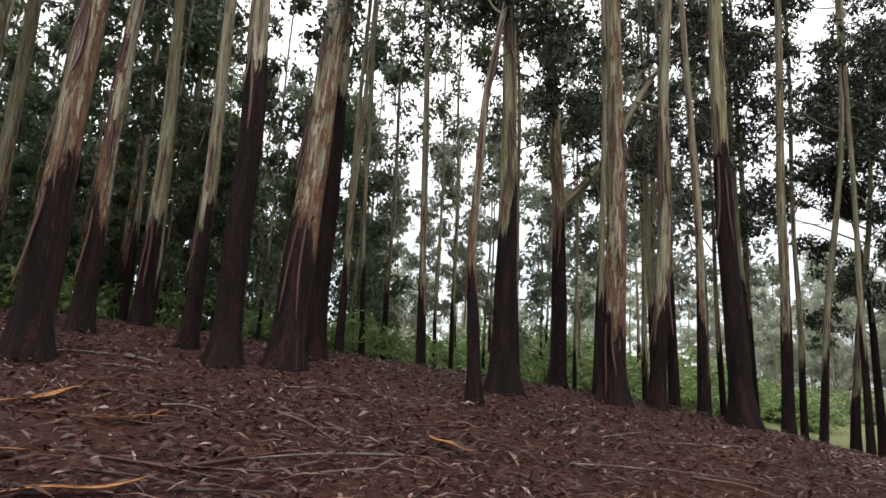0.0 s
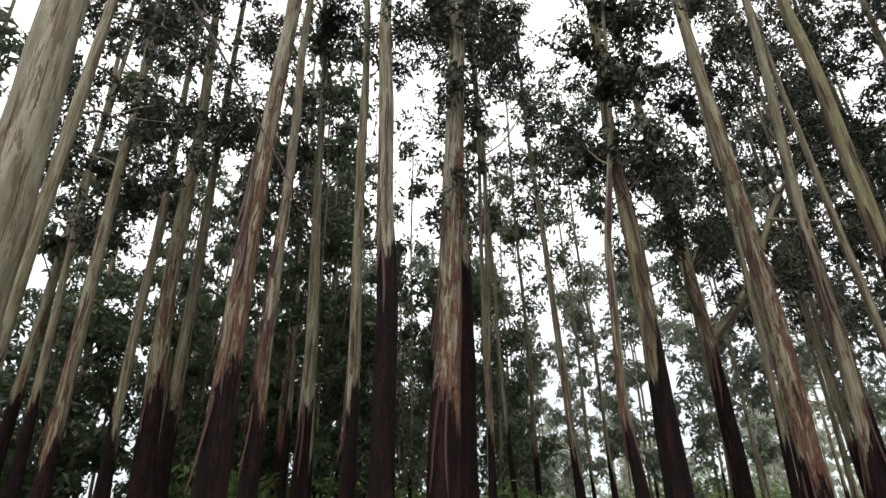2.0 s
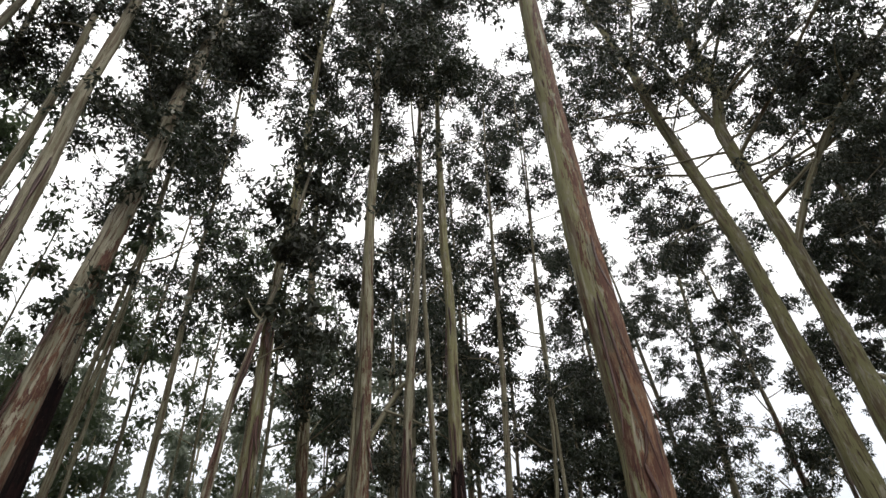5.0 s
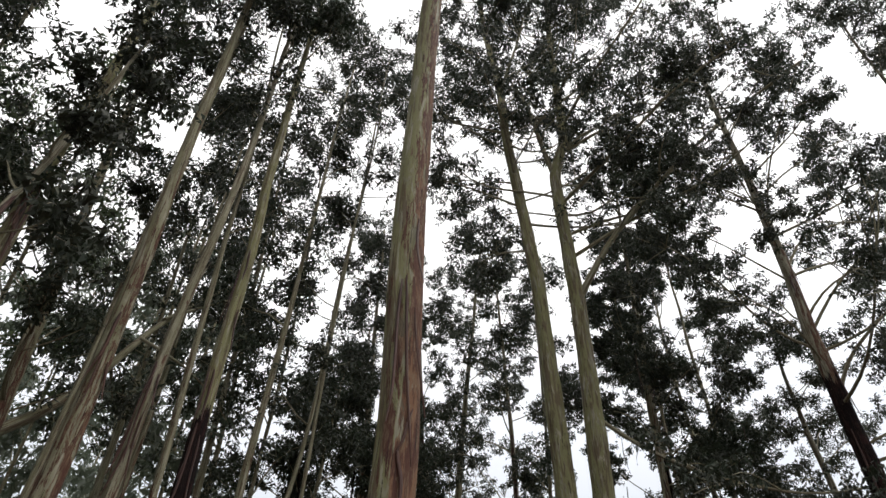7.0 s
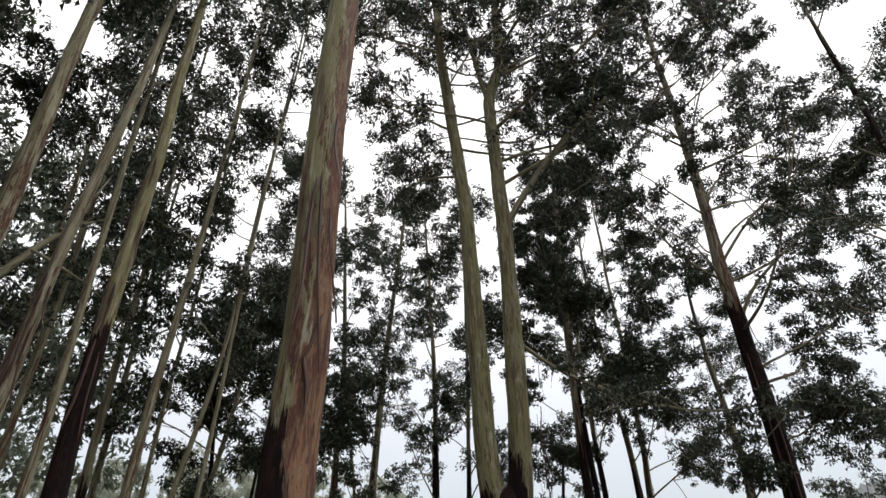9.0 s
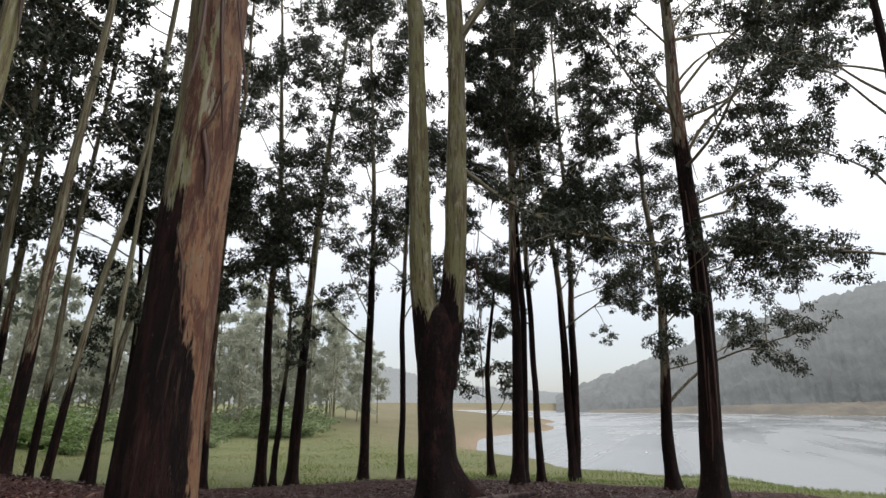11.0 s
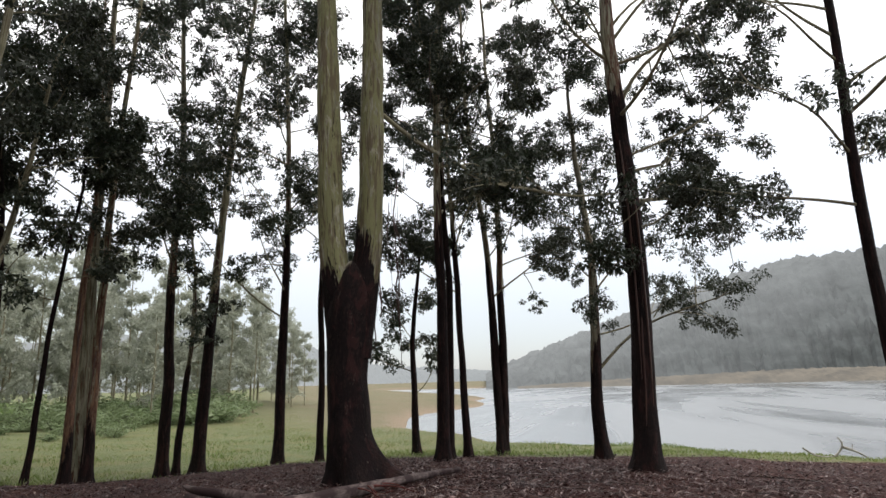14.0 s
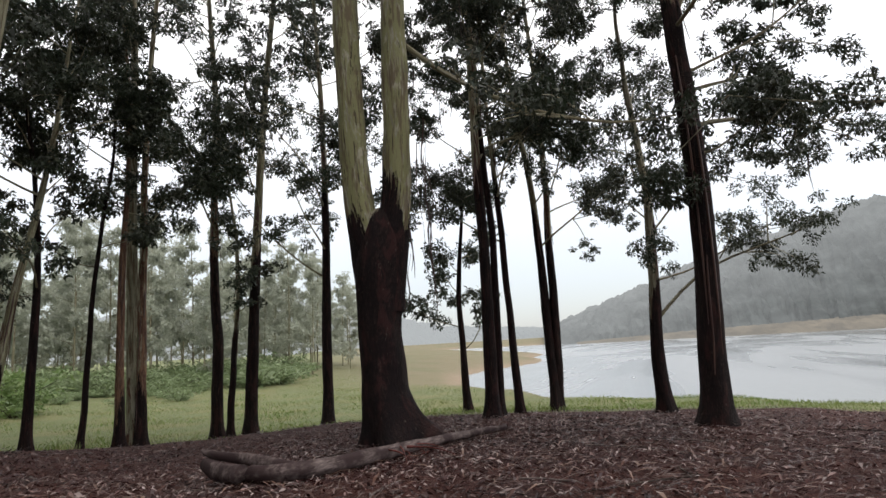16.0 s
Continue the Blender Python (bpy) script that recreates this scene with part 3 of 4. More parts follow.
def gum(x, y, dia, height, bends=(), collar=2.5, red=0.35, green=0.4, first=0.5, count=12, reach=3.2, near=True, leaf=None, per=450,
        size=0.155, given=(), label=DEFAULT, flare=0.26, stem_pads=0, group="gum trees of the grove", name="gum_tree", butt=0.04, ribbons=4, strips=(), side=None, hang=0, drop=None):
    """A gum tree at (x, y): bends are (height, dx, dy) points that its trunk passes."""
    TREE_NO[0] += 1
    k = TREE_NO[0]
    rng = np.random.default_rng(100 + k)
    tree = tagged(new(name), label, "tree", group)
    tree.location = (x, y, land1(x, y))
    ctrl = [(0, 0, -0.5), (0, 0, 0)] + [(dx, dy, h) for h, dx, dy in bends if h < height]
    hl, lx, ly = (ctrl[-1][2], ctrl[-1][0], ctrl[-1][1])
    if hl < height - 1:
        s = 0.55 * (height - hl) / max(hl, 3)
        ctrl.append((lx * (1 + s) + rng.normal(0, 0.3), ly * (1 + s) + rng.normal(0, 0.3), height))
    # a slight wander between the bends
    span = along(ctrl, 14)
    span[2:-1, 0] += 0.05 * np.sin(span[2:-1, 2] * 0.55 + 2 * k) + rng.normal(0, 0.02, 11)
    span[2:-1, 1] += 0.05 * np.sin(span[2:-1, 2] * 0.5 + 5 * k) + rng.normal(0, 0.02, 11)
    ctrl = [ctrl[0], ctrl[1]] + [tuple(p) for p in span if p[2] > 0.8]
    r0 = dia / 2 * 0.96
    r1 = max(0.03, r0 * 0.22)
    stem("trunk", tree, ctrl, r0, r1, collar, red, green, 24 if near else 9, k, flare * dia, 0.0, step=0.22 if near else 0.8, butt=butt, side=side or (0.25, 77 * k), drop=drop)
    pts = along(ctrl, 40)
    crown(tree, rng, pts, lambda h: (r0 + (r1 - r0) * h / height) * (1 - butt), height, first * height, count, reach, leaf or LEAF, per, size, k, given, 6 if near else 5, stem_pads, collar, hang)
    if near and ribbons:
        rad = lambda h: (r0 + (r1 - r0) * (np.asarray(h) / height) ** 0.9) * (1 - butt) + r0 * butt * np.exp(-(np.asarray(h) - 1) / 1.9)
        for i in range(ribbons):
            h0 = collar + rng.uniform(-0.3, 5)
            if 1.5 < h0 < height - 4:
                a0 = rng.uniform(180, 300)
                ribbon(tree, pts, rad, a0, a0 + rng.uniform(-25, 25), h0, h0 - rng.uniform(0.6, 1.8), rng.uniform(0.03, 0.08), rng.uniform(0.02, 0.16), k * 10 + i)
        for i, (a0, a1, h0, h1, w, hang) in enumerate(strips):
            ribbon(tree, pts, rad, a0, a1, h0, h1, w, hang, 900 + i)
    return tree


gum(-4.97, 7.54, 0.45, 27, ((3.5, -0.04, -0.03), (9.7, 0.17, 0.11), (13.3, 0.27, 0.17)), ribbons=9, count=12, reach=2.4, red=0.85, green=0.15, first=0.5, collar=2.1)
gum(-6.05, 10.40, 0.35, 26, ((3.6, 0.03, 0.02), (8.3, -0.02, -0.01)), ribbons=9, count=12, reach=2.4, red=0.8, green=0.15, collar=2.1)
gum(-3.05, 9.02, 0.44, 28, ((3.9, 0.01, 0.0), (16.1, -0.24, -0.08)), ribbons=9, count=12, reach=2.4, red=0.0, green=0.12, first=0.55, collar=5.3)
gum(-4.10, 10.23, 0.29, 27, ((4.2, 0.12, 0.05), (18.1, -0.31, -0.13)), count=12, reach=2.4, red=0.15, green=0.3, collar=2.0)
gum(-2.26, 9.55, 0.56, 27, ((4.1, 0.17, 0.04), (14.0, 0.75, 0.15)), ribbons=9, count=12, reach=2.4, red=0.65, green=0.0, first=0.4, stem_pads=34, butt=0.05, collar=2.1)
gum(-2.12, 11.32, 0.35, 24, ((4.6, 0.01, 0.0), (6.4, 0.03, 0.0)), count=12, reach=2.4, red=0.5, green=0.1, collar=5.9)
gum(1.34, 10.41, 0.44, 27, ((4.4, 0.12, -0.02), (8.0, -0.02, 0.0), (17.2, 0.15, -0.02)), ribbons=9, count=15, reach=2.4, red=0.2, green=0.9, first=0.56, butt=0.22, flare=0.3, collar=3.3)
gum(0.74, 8.97, 0.19, 11, ((1.6, -0.07, 0.01), (4.0, -0.04, 0.0)), red=0.3, green=0.1, first=0.5, count=7, reach=1.6, collar=1.6)
gum(3.62, 11.43, 0.48, 27, ((3.7, 0.09, -0.03), (7.6, 0.14, -0.05), (18.3, 0.04, -0.01)), ribbons=9, count=15, reach=2.4, red=0.6, green=0.45, first=0.56, butt=0.03, collar=1.7)
gum(4.71, 12.10, 0.33, 26, ((4.4, 0.34, -0.14), (9.1, 0.43, -0.18), (13.4, 0.67, -0.29)), ribbons=9, count=15, reach=2.4, red=0.6, green=0.2, first=0.56, collar=2.1)
gum(6.14, 11.46, 0.46, 27, ((4.0, -0.04, 0.02), (9.3, -0.15, 0.08), (18.0, -0.07, 0.04)), ribbons=9, count=15, reach=2.4, red=0.1, green=0.95, first=0.56, butt=0.1, flare=0.3, collar=5.2)
gum(6.59, 14.03, 0.25, 26, ((4.6, 0.07, -0.03), (9.3, -0.0, 0.0)), first=0.42, count=12, reach=2.5, collar=2.3, near=False, per=285, size=0.16)
gum(8.87, 14.50, 0.29, 26, ((5.2, 0.19, -0.12), (11.7, 0.4, -0.25)), first=0.42, count=12, reach=2.5, collar=2.9, near=False, per=285, size=0.16)
gum(10.27, 15.39, 0.19, 26, ((3.5, 0.3, -0.2), (7.7, 0.85, -0.6)), first=0.34, count=11, reach=2.4, collar=2.0, near=False, per=285, size=0.16)
gum(10.49, 14.01, 0.16, 26, ((3.4, 0.09, -0.07), (7.8, 0.15, -0.11)), first=0.34, count=11, reach=2.4, near=False, per=285, size=0.16)
gum(10.75, 16.86, 0.18, 26, ((4.6, 0.12, -0.08), (10.0, 0.3, -0.2)), first=0.26, count=16, reach=2.5, near=False, per=285, size=0.16)
gum(3.25, 14.64, 0.42, 22, ((3.4, 0.13, -0.03), (4.7, 0.22, -0.05), (6.2, 0.0, 0.0), (10.0, -0.35, 0.1)), first=0.25, count=14, reach=2.3, collar=3.8, given=((4.6, 5, 8.2, 48, 62, 0.13), (5.0, 170, 5.0, 70, 72, 0.06), (5.2, 200, 3.5, 35, 50, 0.05)), label='gum forking low into spreading arms above a dark trunk')
gum(-0.12, 15.50, 0.24, 26, ((3.8, -0.15, -0.0), (9.6, -0.29, -0.0)), first=0.42, count=12, reach=2.5, collar=1.9, near=False, per=285, size=0.16)
gum(-2.42, 16.32, 0.20, 26, ((3.6, -0.02, -0.0), (8.1, 0.15, 0.02)), first=0.42, count=12, reach=2.5, collar=1.4, near=False, per=285, size=0.16)
gum(-1.93, 17.90, 0.16, 26, ((4.1, -0.21, -0.02), (8.0, -0.29, -0.03)), first=0.42, count=12, reach=2.5, near=False, per=285, size=0.16)
gum(-9.92, 11.31, 0.29, 26, ((3.1, -0.1, -0.09), (9.1, -0.1, -0.08)), first=0.26, count=16, reach=2.5, collar=1.7, near=False, per=285, size=0.16)
gum(-10.00, 9.85, 0.33, 26, ((3.0, -0.06, -0.06), (8.1, -0.1, -0.1)), first=0.26, count=16, reach=2.5, collar=1.4)
gum(-9.35, 11.77, 0.49, 26, ((3.8, -0.18, -0.14), (9.3, -0.28, -0.23)), first=0.26, count=16, reach=2.5, collar=2.1)
gum(-9.98, 13.18, 0.40, 26, ((5.9, -0.08, -0.06), (10.4, -0.1, -0.07)), first=0.26, count=16, reach=2.5, collar=2.4, near=False, per=285, size=0.16)
gum(-6.53, 13.54, 0.38, 26, ((5.2, -0.1, -0.05), (10.4, -0.11, -0.05)), first=0.26, count=16, reach=2.5, collar=2.6)
gum(-13.22, 12.28, 0.28, 26, ((4.6, -0.15, -0.17), (9.1, -0.29, -0.31)), first=0.26, count=16, reach=2.5, collar=2.2, near=False, per=285, size=0.16)
gum(-2.19, 14.85, 0.19, 26, ((4.2, 0.0, 0.0), (8.4, 0.3, 0.04)), first=0.42, count=12, reach=2.5, collar=1.8, near=False, per=285, size=0.16)
gum(3.74, 12.97, 0.17, 26, ((3.2, 0.12, -0.03), (5.2, 0.17, -0.05)), first=0.42, count=12, reach=2.5, collar=2.5, near=False, per=285, size=0.16)
gum(-4.85, 3.62, 0.57, 26, ((5.2, -0.11, -0.16), (7.7, -0.11, -0.15)), count=12, reach=2.4, collar=1.5, red=-0.3, green=0.1, first=0.55)
gum(-7.80, 6.33, 0.29, 26, ((5.3, -0.05, -0.07), (8.0, -0.05, -0.06)), first=0.26, count=16, reach=2.5, near=False, per=285, size=0.16)
gum(4.26, 4.13, 0.55, 27, ((5.6, -0.01, -0.13), (12.5, -0.05, -0.28)), count=12, reach=2.4, red=0.63, green=0.9, collar=1.5, drop=(1.3, 165), side=(0.6, -50), first=0.48, butt=0.05, ribbons=2, strips=((222, 258, 5.3, 3.2, 0.035, 0.02), (252, 286, 4.9, 3.7, 0.025, 0.05), (262, 226, 3.75, 3.3, 0.035, 0.02), (232, 244, 3.35, 2.85, 0.05, 0.04), (214, 240, 2.6, 1.9, 0.02, 0.05)), label='gum with red-brown peeling bark over a blackened base')
gum(17.75, 1.60, 0.60, 24, ((4.1, 0.0, -0.17), (7.2, 0.0, -0.2), (15.8, -0.01, -0.05), (18.9, -0.01, -0.01)), collar=9.5, red=0.6, green=0.0, first=0.36, count=22, reach=5.0, hang=8, size=0.115, per=1000, given=((12.5, 280, 6.0, 40, 30), (14.0, 255, 6.0, 35, 20), (15.5, 300, 5.5, 45, 35), (10.0, 300, 6.5, 25, 20), (6.2, 292, 4.8, 3, 12, 0.055), (7.0, 290, 3.4, 18, 40, 0.045), (7.4, 300, 4.6, 35, 25), (8.6, 298, 5.0, 60, 50, 0.06), (5.6, 270, 2.6, -10, 20), (11.0, 265, 5.0, 35, 20), (4.6, 100, 0.9, 0, 60)), strips=((166, 174, 7.8, 2.0, 0.05, 0.01), (212, 219, 6.6, 1.4, 0.06, 0.02), (190, 186, 3.4, 1.0, 0.04, 0.01)), label='dark fibrous-barked gum leaning over the shore grass')
gum(22.96, 3.04, 0.46, 13, ((2.9, 0.0, -0.03), (6.9, 0.01, -0.08), (9.1, -0.01, 0.07)), red=0.3, green=0.1, first=0.42, count=12, reach=2.8, size=0.105, per=700, given=((2.6, 296, 5.4, 34, 8, 0.055), (3.8, 298, 5.0, 16, 8, 0.035), (5.2, 297, 4.0, 35, 25), (4.2, 140, 1.8, 10, 30)), collar=3.4)
gum(25.28, 6.91, 0.37, 20, ((4.5, -0.01, 0.03), (9.3, -0.1, 0.35), (11.2, -0.21, 0.72)), hang=7, first=0.32, count=13, reach=3.8, size=0.125, per=860, collar=6.7)
gum(25.40, 6.86, 0.37, 21, ((3.5, 0.05, -0.2), (9.3, 0.05, -0.18), (13.9, 0.01, -0.03)), hang=7, first=0.32, count=13, reach=3.8, size=0.125, per=860, collar=6.7)
gum(20.57, 7.49, 0.40, 24, ((5.6, 0.05, -0.12), (9.2, -0.02, 0.06), (13.0, 0.03, -0.07)), hang=7, red=0.3, first=0.3, count=16, reach=3.8, size=0.125, per=860, collar=7.3)
gum(21.58, 7.64, 0.29, 19, ((4.9, 0.04, -0.11), (8.7, -0.01, 0.02)), hang=7, first=0.33, collar=9, count=12, reach=3.8, size=0.125, per=860)
gum(23.02, 7.49, 0.29, 16, ((2.7, -0.03, 0.09), (6.6, -0.09, 0.27)), hang=7, first=0.36, collar=8, count=10, reach=3.8, size=0.125, per=860)
gum(25.99, 10.59, 0.35, 8.5, ((2.4, -0.01, 0.01), (5.1, -0.04, 0.08)), collar=12, red=0.2, first=0.38, count=8, reach=2.0, given=((2.4, 300, 2.0, 40, 60),))
gum(23.59, 15.50, 0.44, 23, ((7.9, 0.05, -0.07), (12.8, 0.05, -0.07)), first=0.24, count=19, per=430, reach=4.4, collar=9, red=0.4)
gum(22.42, 20.10, 0.49, 26, ((11.2, -0.11, 0.1), (19.1, -0.23, 0.21)), first=0.34, count=20, per=430, reach=4.2, collar=8, red=0.55)
gum(22.59, 18.53, 0.53, 26, ((8.4, 0.2, -0.22), (14.8, 0.44, -0.47), (18.9, 0.73, -0.8)), first=0.34, count=20, per=430, reach=4.2, red=0.35, collar=7.2)
gum(22.42, 19.41, 0.30, 12, ((4.8, 0.18, -0.18), (9.8, 0.1, -0.1)), first=0.4, collar=4, count=7, reach=1.8)
gum(18.06, 19.21, 0.51, 24, ((7.5, -0.22, 0.16), (16.0, -0.33, 0.24)), first=0.34, count=14, collar=-4, red=0.5, green=0.1)
gum(17.12, 18.66, 0.31, 17, ((6.1, 0.0, -0.0), (10.0, -0.0, 0.0)), first=0.4, count=8, collar=1.5, red=0.9)
gum(17.98, 18.79, 0.36, 23, ((8.6, -0.11, 0.09), (17.3, 0.15, -0.12)), first=0.42, count=9, collar=1.5, red=0.8)
gum(14.36, 18.64, 0.29, 10, ((4.6, -0.01, 0.01), (6.3, 0.06, -0.03)), first=0.4, collar=12, count=9, reach=2.6)
gum(15.97, 18.84, 0.19, 10, ((3.3, 0.15, -0.1), (5.9, 0.27, -0.18)), first=0.5, collar=12, count=6, reach=1.6)
gum(13.13, 18.17, 0.31, 13, ((4.6, 0.5, -0.26),), first=0.5, collar=1.5, red=0.2)
gum(16.19, -2.92, 0.27, 20, ((4.8, 0.01, 0.03), (7.7, -0.0, -0.01), (9.6, -0.02, -0.06)), reach=4.0, first=0.34, collar=16, size=0.105, per=700, given=((5.2, 116, 3.8, 24, 4, 0.035), (6.2, 112, 3.4, 15, 20), (8.2, 118, 3.4, 25, 20), (9.4, 108, 3.0, 30, 45), (6.0, 30, 3.0, 20, 30)))
gum(24.7, 14.3, 0.30, 22, ((8.0, 0.05, 0.05), (14.0, 0.1, 0.0)), first=0.3, count=14, per=400, reach=3.4, collar=9, red=0.3)


def twin_gum():
    """The stout gum that forks into two smooth stems above its dark base."""
    x, y, k = 14.60, 7.62, 77
    tree = tagged(new("twin_stemmed_gum"), "stout gum with black fibrous base and two smooth olive stems", "tree", "gum trees of the grove")
    tree.location = (x, y, land1(x, y))
    rng = np.random.default_rng(7)
    stem("trunk", tree, ((0.24, -0.46, -0.5), (0.22, -0.42, 0), (0.1, -0.2, 1.0), (0.08, -0.14, 2.2), (0.1, -0.16, 3.6), (0.12, -0.2, 4.0), (0.13, -0.21, 4.75)), 0.37, 0.48, 4.6, 0.0, 0.0, 44, k, 0.44, 0.0, "black fibrous lower trunk with flared roots", 0.1, dome=True)
    left = ((0.05, -0.08, 2.6), (-0.01, 0.05, 4.0), (-0.10, 0.18, 5.0), (-0.14, 0.24, 6.5), (-0.2, 0.3, 9.1), (-0.25, 0.42, 13.1), (-0.62, 1.1, 20.6), (-0.66, 1.2, 23.4), (-1.0, 1.7, 28.0), (-1.2, 2.0, 33.0))
    right = ((0.16, -0.26, 2.6), (0.24, -0.4, 4.0), (0.31, -0.53, 5.0), (0.34, -0.58, 6.5), (0.36, -0.6, 9.1), (0.34, -0.6, 12.3), (0.24, -0.4, 17.9), (0.45, -0.9, 19.7), (0.5, -0.9, 26.0), (0.7, -1.1, 32.0))
    pads = []
    stem("stem", tree, left, 0.32, 0.09, 4.0, -0.1, 0.95, 28, k + 1, label="smooth olive-grey stem", step=0.2)
    stem("stem", tree, right, 0.335, 0.09, 4.9, -0.1, 0.95, 28, k + 2, label="smooth olive-grey stem", step=0.2, drop=(0.8, 130))
    arms = [(right, 12.3, ((0, 0, 0), (0.5, -1.2, 2.3), (1.3, -3.8, 4.9), (1.7, -5.8, 6.3), (1.8, -8.4, 7.2)), 0.12),
            (right, 17.9, ((0, 0, 0), (-0.15, 0.35, 2.0), (-0.35, 0.6, 4.2), (-0.2, 1.5, 7.0)), 0.11),
            (left, 23.4, ((0, 0, 0), (0.5, -0.8, 3.5), (0.8, -1.2, 6.0)), 0.08),
            (left, 20.6, ((0, 0, 0), (-1.2, 1.3, 0.4), (-2.5, 2.6, 0.6)), 0.06),
            (right, 15.0, ((0, 0, 0), (0.8, -1.4, 0.6), (1.9, -3.0, 1.0), (2.4, -4.6, 1.6)), 0.06),
            (right, 19.0, ((0, 0, 0), (1.0, -1.6, 1.3), (1.9, -3.2, 1.9), (2.8, -4.5, 3.0)), 0.07),
            (left, 16.5, ((0, 0, 0), (-1.0, 1.4, 1.0), (-2.0, 2.2, 1.2)), 0.05),
            (right, 14.0, ((0, 0, 0), (1.2, -2.2, 1.6), (2.2, -4.6, 2.6), (2.6, -6.8, 4.2)), 0.07),
            (right, 16.4, ((0, 0, 0), (0.4, -2.4, 1.8), (0.2, -4.8, 3.0), (0.0, -7.4, 3.4)), 0.08),
            (right, 20.5, ((0, 0, 0), (-0.6, -2.0, 1.4), (-1.6, -4.6, 2.2), (-2.0, -6.2, 3.8)), 0.07),
            (right, 22.0, ((0, 0, 0), (1.2, -1.8, 2.0), (2.0, -4.2, 3.0)), 0.06),
            (left, 18.0, ((0, 0, 0), (-1.6, -0.6, 1.6), (-3.2, -1.0, 2.2)), 0.06),
            (left, 14.5, ((0, 0, 0), (0.6, 1.6, 1.0), (1.0, 3.2, 1.4)), 0.05),
            (right, 8.6, ((0, 0, 0), (0.6, -0.9, -0.9), (1.3, -2.4, -1.8), (1.9, -4.3, -2.4), (2.2, -5.4, -2.3)), 0.065)]
    for base, h, line, r in arms:
        b = np.asarray(base)
        p0 = np.array([np.interp(h, b[:, 2], b[:, i]) for i in range(3)])
        p0[2] = h
        pts = along(p0 + np.asarray(line), 16)
        lines = []
        for i in range(4, 16, 1):
            a = rng.uniform(0, 2 * math.pi)
            l = rng.uniform(0.6, 2.1)
            q = pts[i] + l * np.array([[0, 0, 0], [0.45 * math.cos(a), 0.45 * math.sin(a), rng.uniform(-0.1, 0.3)], [math.cos(a + 0.3), math.sin(a + 0.3), rng.uniform(-0.3, 0.7)]])
            lines.append((along(q, 5), np.linspace(r * 0.35, 0.01, 5)))
            pads += [(*q[2], rng.uniform(0.4, 0.72))] if i % 3 or r > 0.1 else []
        pads.append((*pts[-1], 0.9))
        v, f, ang = tube(pts, np.linspace(r, r * 0.3, 16), 9)
        arm = part("limb", mesh_np("limb", v, f, BARK, True, bark_attrs(ang, v[:, 2], 2, -0.1, 0.5, k)), tree)
        for p, rr in lines:
            v, f, ang = tube(p, rr, 5)
            part("branchlet", mesh_np("branchlet", v, f, BARK, True, bark_attrs(ang, v[:, 2], 2, -0.1, 0.5, k)), arm)
    for pts, s in ((left, 5), (right, 6)):
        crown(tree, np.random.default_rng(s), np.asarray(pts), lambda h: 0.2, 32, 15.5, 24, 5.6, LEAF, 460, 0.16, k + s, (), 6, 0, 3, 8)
    for pts in (left, right):
        tip = np.asarray(pts[-1])
        for _ in range(14):
            pads.append((*(tip + rng.normal(0, 1, 3) * (1.2, 1.2, 2.2)), rng.uniform(0.6, 1.0)))
    streamers(tree, rng, [(0.35 + rng.uniform(-0.1, 0.4), -0.75 + rng.uniform(-0.5, 0.25), rng.uniform(3.4, 6.6), rng.uniform(0.9, 2.6)) for _ in range(14)])
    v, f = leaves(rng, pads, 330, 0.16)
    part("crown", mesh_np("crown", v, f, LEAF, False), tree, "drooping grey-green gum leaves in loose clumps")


twin_gum()


# ---- the woods around: a few built trees, copied at their own sizes and turns ----
def hidden_proto(n, **kw):
    return [gum(-60 - 4 * i, -60, **{**dict(dia=0.26, height=17, near=False, count=9, reach=2.6, first=0.3, per=60, size=0.36, collar=3.0), **kw}) for i in range(n)]


def woods(protos, places, label, rng, lo=0.75, hi=1.25):
    """Each prototype stands at the first places itself; the rest are copies."""
    for i, (x, y) in enumerate(places):
        s = rng.uniform(lo, hi)
        m = Matrix.LocRotScale((x, y, land1(x, y) - 0.1), Euler((0, 0, rng.uniform(0, 6.28))), (s * rng.uniform(0.85, 1.1), s * rng.uniform(0.85, 1.1), s))
        if i < len(protos):
            protos[i].matrix_basis = m
            ob = protos[i]
        else:
            src = protos[i % len(protos)]
            ob = copy_thing(src, m)
            ob.matrix_basis = m
        tagged(ob, label, "tree", "trees of the surrounding woods")


rng = np.random.default_rng(21)


def scatter(n, xr, yr, ok, gap):
    got = []
    for _ in range(n * 60):
        x, y = rng.uniform(*xr), rng.uniform(*yr)
        if ok(x, y) and all((x - a) ** 2 + (y - b) ** 2 > gap * gap for a, b in got):
            got.append((x, y))
            if len(got) == n:
                break
    return got


# stands farther back take leaf colours with more haze put in
deep = scatter(36, (-30, 16), (19, 50), lambda x, y: x < 4 + (y - 17) * 0.25 and x > -8 - (y - 8) * 0.9 and (x < -4 or y > 33), 2.3)
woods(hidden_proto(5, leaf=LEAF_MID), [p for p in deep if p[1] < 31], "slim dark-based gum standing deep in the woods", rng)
woods(hidden_proto(4, leaf=LEAF_FAR), [p for p in deep if p[1] >= 31], "slim gum far back in the woods, leaves paled for haze", rng)
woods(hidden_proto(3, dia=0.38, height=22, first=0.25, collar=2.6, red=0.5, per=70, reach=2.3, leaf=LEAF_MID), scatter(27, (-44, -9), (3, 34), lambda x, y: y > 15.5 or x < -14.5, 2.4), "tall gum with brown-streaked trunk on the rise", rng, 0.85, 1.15)
